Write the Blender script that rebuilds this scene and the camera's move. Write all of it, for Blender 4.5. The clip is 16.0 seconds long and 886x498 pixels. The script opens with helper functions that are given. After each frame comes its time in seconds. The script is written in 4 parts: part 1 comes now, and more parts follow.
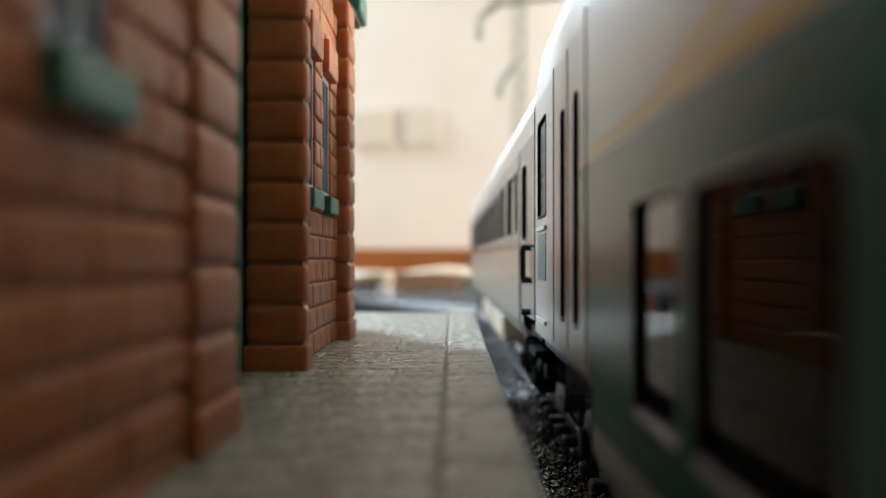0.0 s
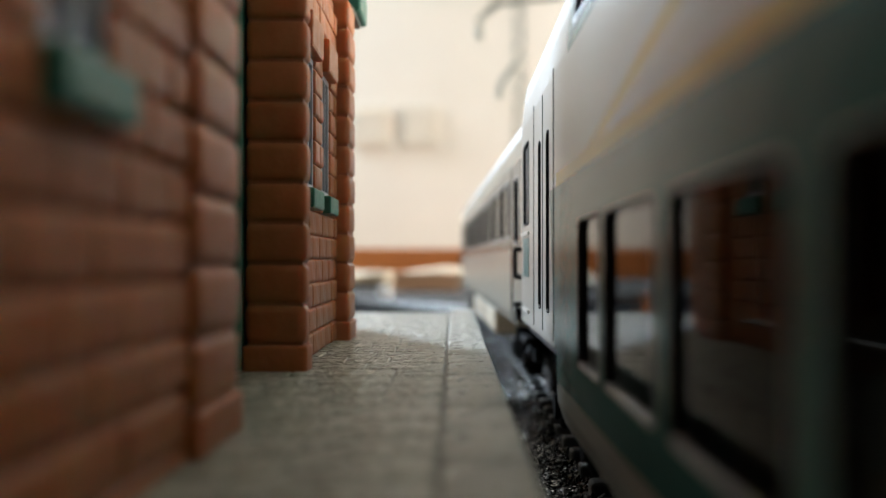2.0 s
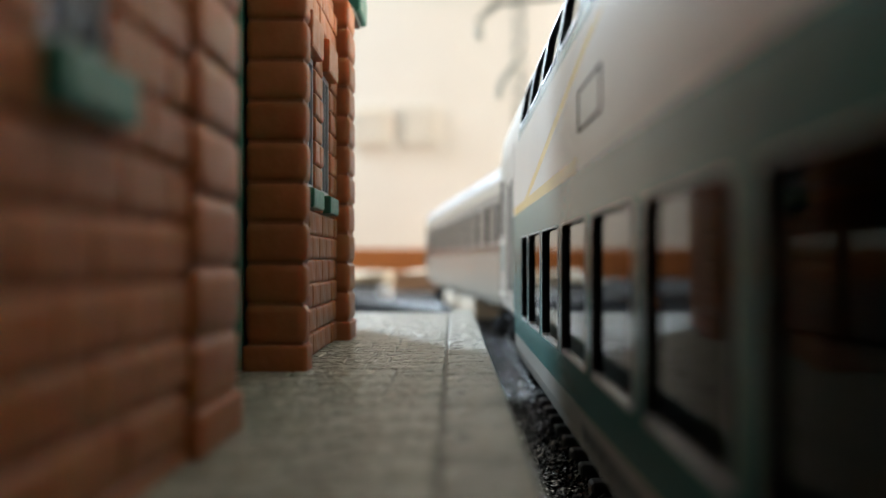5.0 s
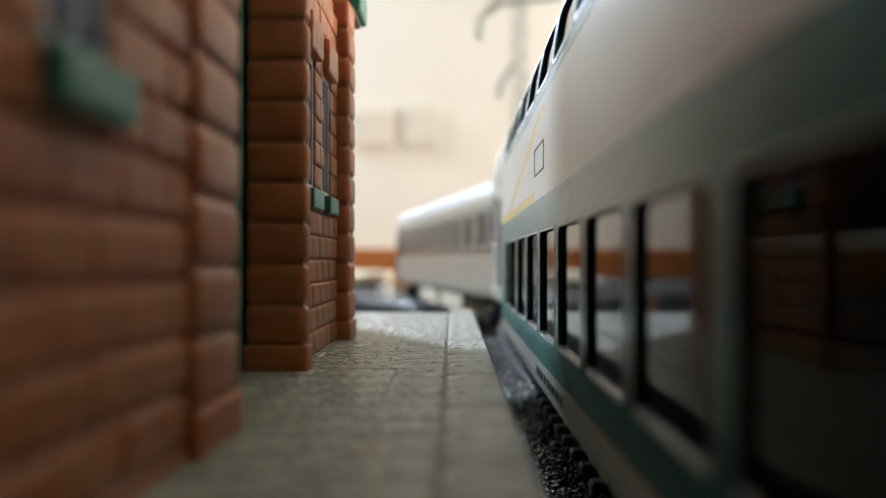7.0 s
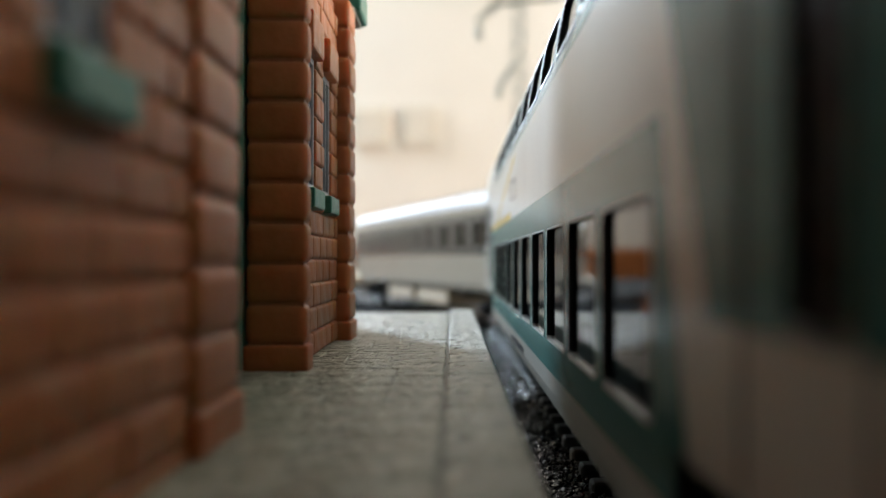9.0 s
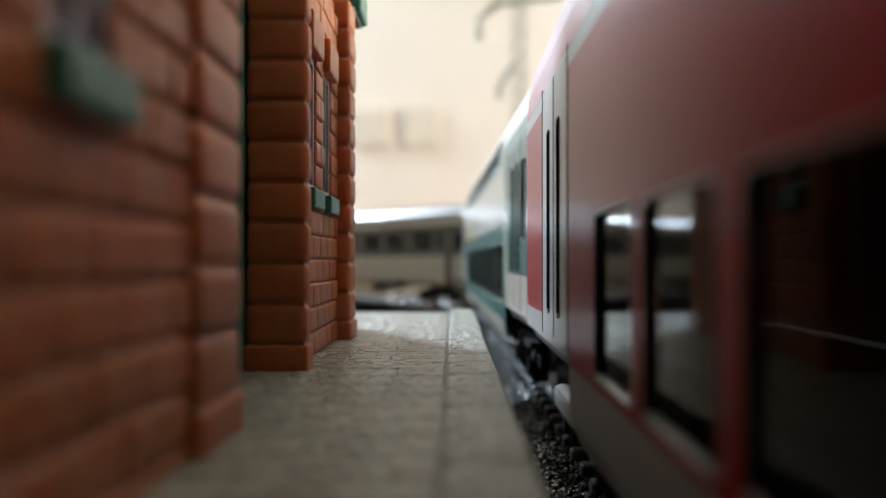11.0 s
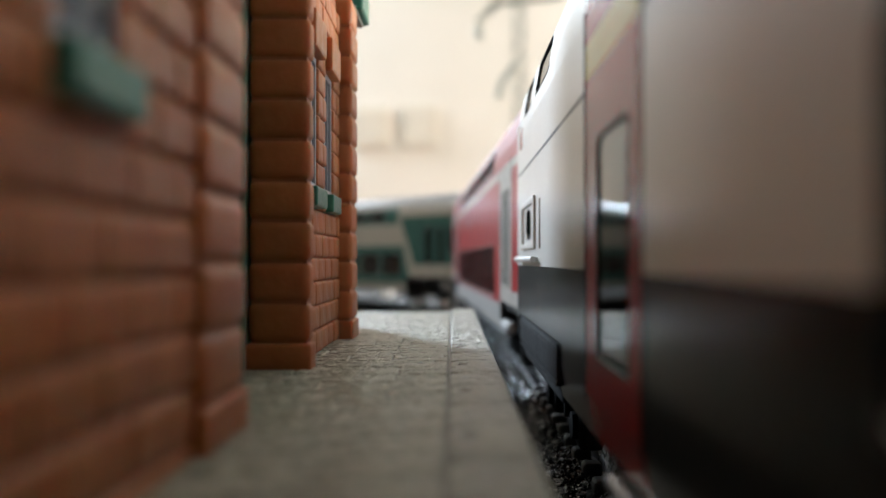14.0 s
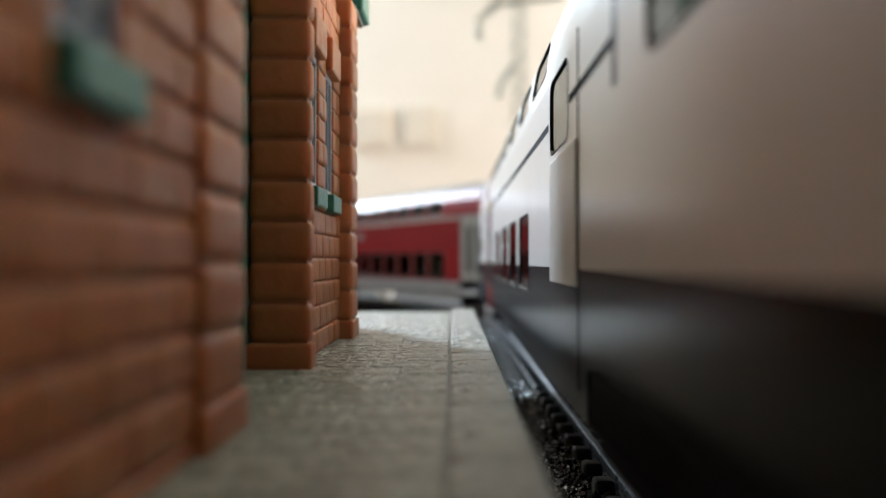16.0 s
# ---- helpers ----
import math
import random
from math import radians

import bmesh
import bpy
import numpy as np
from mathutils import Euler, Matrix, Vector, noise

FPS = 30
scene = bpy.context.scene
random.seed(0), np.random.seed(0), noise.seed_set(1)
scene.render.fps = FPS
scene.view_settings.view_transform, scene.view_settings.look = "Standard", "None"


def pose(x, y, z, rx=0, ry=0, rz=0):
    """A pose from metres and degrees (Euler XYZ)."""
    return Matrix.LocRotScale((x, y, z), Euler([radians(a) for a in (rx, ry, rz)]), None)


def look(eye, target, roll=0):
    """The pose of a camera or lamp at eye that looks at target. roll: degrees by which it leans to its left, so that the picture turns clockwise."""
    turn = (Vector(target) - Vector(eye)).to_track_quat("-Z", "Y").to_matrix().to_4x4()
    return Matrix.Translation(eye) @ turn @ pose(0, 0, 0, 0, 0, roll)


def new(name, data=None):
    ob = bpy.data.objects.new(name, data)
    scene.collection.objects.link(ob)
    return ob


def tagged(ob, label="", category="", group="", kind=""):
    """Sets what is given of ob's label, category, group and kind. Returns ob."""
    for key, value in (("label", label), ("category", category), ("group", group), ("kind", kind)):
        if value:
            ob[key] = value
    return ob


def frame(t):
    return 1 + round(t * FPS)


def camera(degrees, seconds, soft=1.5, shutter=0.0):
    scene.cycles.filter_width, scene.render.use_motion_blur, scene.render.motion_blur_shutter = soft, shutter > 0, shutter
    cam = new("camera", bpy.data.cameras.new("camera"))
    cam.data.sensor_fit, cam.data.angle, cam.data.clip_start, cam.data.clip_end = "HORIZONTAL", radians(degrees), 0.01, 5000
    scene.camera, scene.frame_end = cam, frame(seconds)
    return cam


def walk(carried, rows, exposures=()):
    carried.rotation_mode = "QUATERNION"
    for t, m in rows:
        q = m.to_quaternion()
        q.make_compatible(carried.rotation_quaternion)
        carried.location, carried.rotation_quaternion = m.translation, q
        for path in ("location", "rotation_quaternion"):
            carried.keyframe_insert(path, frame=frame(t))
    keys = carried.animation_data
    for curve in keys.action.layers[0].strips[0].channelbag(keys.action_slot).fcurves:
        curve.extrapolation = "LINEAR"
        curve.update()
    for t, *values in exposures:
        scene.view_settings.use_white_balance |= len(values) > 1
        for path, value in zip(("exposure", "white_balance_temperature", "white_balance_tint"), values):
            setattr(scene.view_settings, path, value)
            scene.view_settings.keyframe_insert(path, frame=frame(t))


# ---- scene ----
# A model railway station in H0 scale, at the model's true size.
# z = 0 is the table top, the track's straight runs along y.
MM = 0.001
EYE_Z = 31.5 * MM            # lens height over the table
RAIL = 9.8 * MM              # top of the rails
KIT = 0.59                   # platform and building, first laid out too large, shrink by this round the lens
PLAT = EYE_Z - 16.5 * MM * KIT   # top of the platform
TRACK_X = 25.3 * MM          # centre line of the straight track
CURVE_Y, CURVE_R = 312 * MM, 360 * MM   # where the curve begins, its radius
U = 15.8 * MM                # unit in which the coaches are laid out along their length

cam = camera(49.5, 16.0, 1.4)
cam.data.dof.use_dof = True
cam.data.dof.focus_distance = 0.100
cam.data.dof.aperture_fstop = 26.0


def eye(dx, dz, yaw, tilt):
    return pose(dx * MM, 0, EYE_Z + dz * MM, 90 + tilt, 0, yaw)


walk(cam, [
    (0.0, eye(0, 0, 0.607, 0.640)),
    (6.5, eye(0, 0, 0.607, 0.640)),
    (9.0, eye(-0.08, -0.03, 0.600, 0.645)),
    (11.5, eye(-0.10, -0.04, 0.600, 0.645)),
    (12.5, eye(-0.25, -0.12, 0.585, 0.655)),
    (14.5, eye(-0.38, -0.20, 0.575, 0.660)),
    (16.0, eye(-0.40, -0.20, 0.575, 0.660)),
], exposures=[(0.0, -0.02), (6.5, 0.02), (11.0, 0.04), (13.0, 0.06), (16.0, 0.06)])

# ---- light ----
world = bpy.data.worlds.new("sky")
scene.world = world
world.use_nodes = True
wn, wl = world.node_tree.nodes, world.node_tree.links
sky = wn.new("ShaderNodeTexSky")
sky.sky_type, sky.sun_disc, sky.sun_elevation, sky.sun_rotation = "NISHITA", False, radians(30), radians(-40)
wn["Background"].inputs[1].default_value = 0.1
wl.new(sky.outputs[0], wn["Background"].inputs[0])


def area_lamp(name, at, target, sx, sy, watts, colour):
    d = bpy.data.lights.new(name, "AREA")
    d.shape, d.size, d.size_y, d.energy, d.color = "RECTANGLE", sx, sy, watts, colour
    ob = new(name, d)
    ob.matrix_world = look(at, target)
    return ob


# daylight in the opening of the window at the front left
area_lamp("window_light", (-0.86, 1.84, 0.72), (-0.1, 0.3, 0.0), 0.27, 0.50, 62, (0.70, 0.85, 1.0))
# fill added from the east to brighten the far wall, no source known
area_lamp("side_window_light", (2.16, 1.10, 0.38), (0.7, 1.9, 0.34), 1.05, 0.42, 69, (1.0, 0.955, 0.89))
# ---- materials ----
def nodes_of(name):
    m = bpy.data.materials.new(name)
    m.use_nodes = True
    t = m.node_tree
    return m, t, t.nodes["Principled BSDF"]


def lin(t, a, b=None, op="MULTIPLY", c=None):
    n = t.nodes.new("ShaderNodeMath")
    n.operation = op
    for i, v in enumerate((a, b, c)):
        if v is None:
            continue
        if isinstance(v, (int, float)):
            n.inputs[i].default_value = v
        else:
            t.links.new(v, n.inputs[i])
    return n.outputs[0]


def mixed(t, fac, a, b, blend="MIX"):
    n = t.nodes.new("ShaderNodeMix")
    n.data_type, n.blend_type = "RGBA", blend
    for sock, v in ((n.inputs[0], fac), (n.inputs[6], a), (n.inputs[7], b)):
        if isinstance(v, (int, float)):
            sock.default_value = v
        elif isinstance(v, tuple):
            sock.default_value = (*v, 1)
        else:
            t.links.new(v, sock)
    return n.outputs[2]


def noise_tex(t, scale, detail=4, rough=0.55, coord="Object"):
    c = t.nodes.new("ShaderNodeTexCoord")
    n = t.nodes.new("ShaderNodeTexNoise")
    n.inputs["Scale"].default_value, n.inputs["Detail"].default_value, n.inputs["Roughness"].default_value = scale, detail, rough
    t.links.new(c.outputs[coord], n.inputs["Vector"])
    return n.outputs[0]


def stretch(t, v, lo, hi, a=0.0, b=1.0):
    n = t.nodes.new("ShaderNodeMapRange")
    for i, x in enumerate((lo, hi, a, b)):
        n.inputs[i + 1].default_value = x
    t.links.new(v, n.inputs[0])
    return n.outputs[0]


def bumped(t, p, height, strength, dist):
    b = t.nodes.new("ShaderNodeBump")
    b.inputs["Strength"].default_value, b.inputs["Distance"].default_value = strength, dist
    t.links.new(height, b.inputs["Height"])
    t.links.new(b.outputs[0], p.inputs["Normal"])


def surface(name, dark, light, rough=0.5, metal=0.0, coarse=120, fine=1500, bump=0.3, depth=0.0001, spread=0.0, coord="Object", sss=0.0, ior=1.45):
    """A base colour that wanders at two scales, fine relief, and gloss that wanders with it."""
    m, t, p = nodes_of(name)
    a, b = noise_tex(t, coarse, coord=coord), noise_tex(t, fine, coord=coord)
    f = lin(t, lin(t, stretch(t, a, 0.3, 0.7), 0.65), lin(t, stretch(t, b, 0.3, 0.7), 0.35), "ADD")
    col = mixed(t, f, dark, light)
    if spread:
        oi = t.nodes.new("ShaderNodeObjectInfo")
        h = t.nodes.new("ShaderNodeHueSaturation")
        t.links.new(col, h.inputs["Color"])
        t.links.new(stretch(t, oi.outputs["Random"], 0, 1, 1 - spread, 1 + spread), h.inputs["Value"])
        col = h.outputs[0]
    t.links.new(col, p.inputs["Base Color"])
    p.inputs["Metallic"].default_value = metal
    p.inputs["IOR"].default_value = ior
    t.links.new(stretch(t, b, 0.3, 0.7, max(0.02, rough - 0.1), min(1, rough + 0.1)), p.inputs["Roughness"])
    if bump:
        bumped(t, p, b, bump, depth)
    if sss:
        p.inputs["Subsurface Weight"].default_value = sss
        p.inputs["Subsurface Radius"].default_value = (0.0025, 0.0008, 0.0004)
        p.inputs["Subsurface Scale"].default_value = 1.0
    return m


BRICK = surface("orange_plastic_brick", (0.40, 0.137, 0.050), (0.515, 0.194, 0.080), 0.42, coarse=150, fine=600, bump=0.5, depth=0.0003, spread=0.09, sss=0.5, ior=1.3)
MORTAR = surface("orange_plastic_joint", (0.34, 0.115, 0.048), (0.44, 0.155, 0.068), 0.55, coarse=150, fine=1500, bump=0.2, sss=0.1)
GREEN = surface("green_plastic", (0.035, 0.19, 0.13), (0.055, 0.25, 0.18), 0.4, coarse=200, fine=2000, bump=0.15)
PAVING = surface("grey_cast_paving", (0.235, 0.243, 0.195), (0.450, 0.466, 0.380), 0.32, coarse=260, fine=620, bump=1.0, depth=0.0018, spread=0.05)
PAVING_BED = surface("grey_cast_bed", (0.135, 0.135, 0.112), (0.22, 0.22, 0.185), 0.55, coarse=90, fine=900, bump=0.5, depth=0.0003)
BALLAST = surface("black_ballast", (0.003, 0.003, 0.0035), (0.006, 0.006, 0.007), 0.2, coarse=300, fine=3500, bump=0.15, depth=0.0001, ior=1.6)
BEDM = surface("black_track_bed", (0.008, 0.008, 0.009), (0.02, 0.02, 0.022), 0.9, coarse=300, fine=2500, bump=0.6, depth=0.0003, ior=1.1)
SLEEPER = surface("black_sleeper_plastic", (0.005, 0.005, 0.005), (0.012, 0.012, 0.012), 0.4, coarse=300, fine=2500)
RAILSIDE = surface("dull_grey_rail_side", (0.06, 0.06, 0.062), (0.11, 0.11, 0.112), 0.3, coarse=60, fine=900, bump=0.1, ior=1.5)
RAILMETAL = surface("nickel_rail", (0.10, 0.10, 0.103), (0.2, 0.2, 0.205), 0.45, 1.0, coarse=60, fine=900, bump=0.1)
BLACK = surface("black_plastic", (0.008, 0.008, 0.009), (0.02, 0.02, 0.021), 0.4, coarse=200, fine=1800, bump=0.1)
RUBBER = surface("dark_window_rubber", (0.010, 0.010, 0.011), (0.02, 0.02, 0.021), 0.8, coarse=200, fine=1800, bump=0.1, ior=1.1)
STEEL = surface("bright_wheel_steel", (0.35, 0.35, 0.36), (0.55, 0.55, 0.56), 0.3, 1.0, coarse=200, fine=1800, bump=0.1)
LIPP = surface("dull_silver_lip", (0.36, 0.37, 0.37), (0.46, 0.47, 0.47), 0.35, 0.2, coarse=200, fine=1800, bump=0.05)
SILVERP = surface("silver_paint", (0.55, 0.55, 0.57), (0.68, 0.68, 0.70), 0.35, 0.3, coarse=200, fine=1800, bump=0.1)
CREAM = surface("cream_plaster_wall", (0.80, 0.75, 0.66), (0.86, 0.81, 0.73), 0.8, coarse=6, fine=120, bump=0.25, depth=0.001)
WALLSW = surface("white_switch_plastic", (0.70, 0.64, 0.54), (0.76, 0.70, 0.60), 0.75, coarse=20, fine=400, bump=0.05)
BACKWALL = surface("brown_grey_wall_paint", (0.50, 0.47, 0.42), (0.56, 0.53, 0.48), 0.8, coarse=6, fine=120, bump=0.25, depth=0.001)
TABLE = surface("grey_table_felt", (0.048, 0.046, 0.044), (0.092, 0.089, 0.085), 0.9, ior=1.08, coarse=25, fine=700, bump=0.3, depth=0.0003)
WOOD = surface("orange_brown_wood", (0.42, 0.13, 0.035), (0.60, 0.21, 0.06), 0.4, coarse=12, fine=160, bump=0.15, depth=0.0003)
FLOORM = surface("brown_floor_boards", (0.18, 0.10, 0.05), (0.30, 0.18, 0.10), 0.45, coarse=8, fine=150, bump=0.15)
MASTGREEN = surface("grey_green_mast", (0.52, 0.54, 0.47), (0.62, 0.64, 0.57), 0.5, coarse=200, fine=1500)
PAPER = surface("beige_paper", (0.55, 0.46, 0.33), (0.72, 0.62, 0.47), 0.7, coarse=30, fine=400, bump=0.3, depth=0.0006)
ORANGE = surface("orange_plastic", (0.75, 0.20, 0.02), (0.9, 0.28, 0.03), 0.35, coarse=80, fine=900, bump=0.1)
WHITE = surface("white_gloss_plastic", (0.78, 0.78, 0.78), (0.86, 0.86, 0.86), 0.15, coarse=80, fine=900, bump=0.05)
PAINTW = surface("white_window_paint", (0.72, 0.70, 0.66), (0.8, 0.78, 0.74), 0.45, coarse=20, fine=300, bump=0.05)
ROOFGREY = surface("pale_grey_roof", (0.21, 0.21, 0.22), (0.29, 0.29, 0.30), 0.28, coarse=60, fine=1200, bump=0.08)
BANDP = surface("grey_band_paint", (0.10, 0.105, 0.09), (0.125, 0.13, 0.115), 0.25, coarse=60, fine=1500, bump=0.03, ior=1.4)
NOTICE = surface("pale_notice_print", (0.36, 0.27, 0.26), (0.46, 0.36, 0.34), 0.4, coarse=60, fine=1500, bump=0.03, ior=1.2)
REDP = surface("red_paint", (0.29, 0.015, 0.018), (0.37, 0.021, 0.025), 0.36, coarse=60, fine=1500, bump=0.03, ior=1.22)
IVORYP = surface("white_coach_paint", (0.70, 0.69, 0.66), (0.80, 0.79, 0.76), 0.4, coarse=60, fine=1500, bump=0.06, ior=1.2)
WHITEP = surface("off_white_paint", (0.62, 0.60, 0.56), (0.72, 0.70, 0.66), 0.36, coarse=60, fine=1500, bump=0.03, ior=1.22)
TEALP = surface("teal_paint", (0.03, 0.13, 0.115), (0.05, 0.18, 0.16), 0.36, coarse=60, fine=1500, bump=0.03, ior=1.22)
DARKP = surface("dark_grey_paint", (0.022, 0.023, 0.026), (0.04, 0.041, 0.045), 0.36, coarse=60, fine=1500, bump=0.03, ior=1.22)
FRAMEP = surface("blue_grey_window_plastic", (0.42, 0.45, 0.50), (0.52, 0.55, 0.60), 0.4, coarse=200, fine=1500, bump=0.1)


def glitter(m, share):
    """A share of the stones is painted pale in place of glints."""
    t = m.node_tree
    p = t.nodes["Principled BSDF"]
    geo = t.nodes.new("ShaderNodeNewGeometry")
    pick = lin(t, geo.outputs["Random Per Island"], 1 - share, "GREATER_THAN")
    old = p.inputs["Base Color"].links[0].from_socket
    t.links.new(mixed(t, pick, old, (0.85, 0.87, 0.88)), p.inputs["Base Color"])


glitter(BALLAST, 0.012)
# mirror-bright metal that imitates glints on the gravel
GLINT = surface("mirror_glint_fleck", (0.90, 0.91, 0.93), (0.97, 0.97, 0.98), 0.15, 1.0, coarse=300, fine=3000, bump=0.0)


def pane_glass(name, tint, rough=0.02):
    m, t, p = nodes_of(name)
    p.inputs["Base Color"].default_value = (*tint, 1)
    p.inputs["Roughness"].default_value = rough
    p.inputs["IOR"].default_value = 1.14
    p.inputs["Transmission Weight"].default_value = 1.0
    return m


GLASS = pane_glass("tinted_coach_glass", (0.10, 0.11, 0.11), 0.05)
DIMGLASS = pane_glass("dark_tinted_coach_glass", (0.07, 0.075, 0.075), 0.07)
DIMGLASS.node_tree.nodes["Principled BSDF"].inputs["IOR"].default_value = 1.12
DARKGLASS = surface("black_door_glass", (0.006, 0.006, 0.007), (0.012, 0.012, 0.013), 0.3, bump=0.02, ior=1.12)
HOUSEGLASS = pane_glass("bluish_house_glass", (0.45, 0.52, 0.60), 0.08)


def livery(name, base, bands, rough=0.26, ior=1.18):
    """Coach paint in bands. Each band: colour, z0, z1 in mm over the rail, from and to along the coach in units, lean of its ends (units a mm)."""
    m, t, p = nodes_of(name)
    c = t.nodes.new("ShaderNodeTexCoord")
    s = t.nodes.new("ShaderNodeSeparateXYZ")
    t.links.new(c.outputs["Object"], s.inputs[0])
    zz = lin(t, s.outputs[2], 1000.0)
    off = lin(t, s.outputs[1], -1.0 / U)
    p.inputs["IOR"].default_value = ior
    grain = noise_tex(t, 2600)
    blot = noise_tex(t, 70)
    col = base
    for colour, z0, z1, a, b, lean in bands:
        inside = lin(t, lin(t, zz, z0, "GREATER_THAN"), lin(t, zz, z1, "LESS_THAN"))
        place = lin(t, off, lin(t, lin(t, zz, -z0, "ADD"), lean), "SUBTRACT") if lean else off
        inside = lin(t, inside, lin(t, lin(t, place, a, "GREATER_THAN"), lin(t, place, b, "LESS_THAN")))
        col = mixed(t, inside, col, colour)
    var = stretch(t, lin(t, lin(t, blot, 0.6), lin(t, grain, 0.4), "ADD"), 0.35, 0.65, 0.965, 1.02)
    h = t.nodes.new("ShaderNodeHueSaturation")
    if isinstance(col, tuple):
        h.inputs["Color"].default_value = (*col, 1)
    else:
        t.links.new(col, h.inputs["Color"])
    t.links.new(var, h.inputs["Value"])
    t.links.new(h.outputs[0], p.inputs["Base Color"])
    t.links.new(stretch(t, grain, 0.3, 0.7, rough - 0.008, rough + 0.012), p.inputs["Roughness"])
    return m


L_CREAM, L_TEAL, L_YELLOW = (0.54, 0.525, 0.475), (0.058, 0.165, 0.15), (0.56, 0.41, 0.13)
L_RED, L_WHITE, L_GREY, L_DARK = (0.33, 0.017, 0.020), (0.85, 0.84, 0.81), (0.40, 0.40, 0.40), (0.010, 0.0105, 0.012)
L_PALE = (0.46, 0.45, 0.43)
TEAL_LIVERY = livery("teal_and_cream_paint", L_CREAM, [
    (L_TEAL, 10.3, 28.3, 2.75, 14.95, -0.02),
    (L_YELLOW, 28.3, 29.5, 2.75, 7.4, 0.0),
    (L_YELLOW, 29.4, 37.6, 3.95, 4.45, 0.47),
    (L_TEAL, 38.6, 46.2, 3.3, 14.3, 0.0),
    ((0.40, 0.39, 0.35), 0, 10.8, 2.75, 15.2, 0.0),
    (L_TEAL, 19.4, 42.0, 15.08, 17.8, -0.03)])
RED_LIVERY = livery("red_and_white_paint", L_RED, [
    (L_PALE, 37.4, 38.9, 0.0, 17.5, 0.0),
    (L_GREY, 0, 13.1, 2.7, 14.7, 0.0),
    (L_PALE, 0, 16.1, 0.0, 2.7, 0.0),
    (L_PALE, 0, 16.1, 14.7, 17.5, 0.0),
    (L_PALE, 0, 39.0, 1.30, 2.70, 0.0),
    (L_PALE, 0, 39.0, 14.70, 16.15, 0.0)], 0.3, 1.12)
WHITE_LIVERY = livery("white_and_dark_grey_paint", L_WHITE, [
    (L_DARK, 0, 20.8, -1, 21, 0.0),
    (L_RED, 0, 46.0, 4.46, 5.78, 0.0),
    (L_YELLOW, 34.4, 37.0, 4.46, 5.78, 0.0),
    ((0.16, 0.11, 0.08), 22.8, 28.4, 2.05, 2.2, 0.0),
    ((0.10, 0.08, 0.07), 15.0, 19.6, 2.05, 2.2, 0.0),
    (L_RED, 37.0, 40.0, 0.12, 0.5, 0.0)], 0.25, 1.17)
DARK_LIVERY = livery("dark_green_and_cream_paint", (0.46, 0.44, 0.37), [
    ((0.07, 0.075, 0.066), 23.2, 36.9, -1, 18, 0.0),
    ((0.030, 0.035, 0.032), 0, 23.2, 15.5, 15.8, 0.0)], 0.22, 1.4)
# ---- building helpers ----
def mesh_from(name, verts, faces, mats=(), smooth=False, face_mats=None):
    me = bpy.data.meshes.new(name)
    me.from_pydata([tuple(v) for v in verts], [], faces)
    for m in mats:
        me.materials.append(m)
    if face_mats:
        me.polygons.foreach_set("material_index", face_mats)
    if smooth:
        me.polygons.foreach_set("use_smooth", [True] * len(me.polygons))
    me.update()
    return me


def from_bm(name, bm, mat, smooth=False):
    me = bpy.data.meshes.new(name)
    bmesh.ops.recalc_face_normals(bm, faces=bm.faces)
    bm.to_mesh(me)
    bm.free()
    me.materials.append(mat)
    if smooth:
        me.polygons.foreach_set("use_smooth", [True] * len(me.polygons))
    return me


def box_bm(x0, x1, y0, y1, z0, z1, bevel=0.0, segs=2, bm=None):
    """A bevelled box, in metres."""
    b = bmesh.new()
    bmesh.ops.create_cube(b, size=1.0)
    for v in b.verts:
        v.co = Vector(((x0 + x1) / 2 + v.co.x * (x1 - x0), (y0 + y1) / 2 + v.co.y * (y1 - y0), (z0 + z1) / 2 + v.co.z * (z1 - z0)))
    if bevel:
        bmesh.ops.bevel(b, geom=list(b.edges), offset=bevel, segments=segs, profile=0.6, affect="EDGES")
    if bm is None:
        return b
    joined(bm, b)
    return bm


def joined(bm, other):
    me = bpy.data.meshes.new("join")
    other.to_mesh(me)
    other.free()
    bm.from_mesh(me)
    bpy.data.meshes.remove(me)
    return bm


def mbox(x0, x1, y0, y1, z0, z1, bevel=0.0, segs=2, bm=None):
    return box_bm(x0 * MM, x1 * MM, y0 * MM, y1 * MM, z0 * MM, z1 * MM, bevel * MM, segs, bm)


def rod_bm(a, b, r, n=10, bm=None, r2=None):
    a, b = Vector(a), Vector(b)
    q = bmesh.new()
    d = b - a
    bmesh.ops.create_cone(q, cap_ends=True, segments=n, radius1=r, radius2=r if r2 is None else r2, depth=d.length)
    bmesh.ops.transform(q, matrix=Matrix.Translation((a + b) / 2) @ d.to_track_quat("Z", "Y").to_matrix().to_4x4(), verts=q.verts)
    return joined(bm, q) if bm is not None else q


def part(name, bm, material, parent, label="", smooth=False):
    me = bm if isinstance(bm, bpy.types.Mesh) else from_bm(name, bm, material, smooth)
    ob = new(name, me)
    ob.parent = parent
    if label:
        tagged(ob, label)
    return ob


def thing(name, label, category, at=(0, 0, 0), group="", kind=""):
    ob = new(name)
    ob.empty_display_size = 0.01
    ob.location = at
    return tagged(ob, label, category, group, kind)


def structure(name, bm, material, label, category):
    ob = new(name, from_bm(name, bm, material))
    return tagged(ob, label, category, kind="structure")


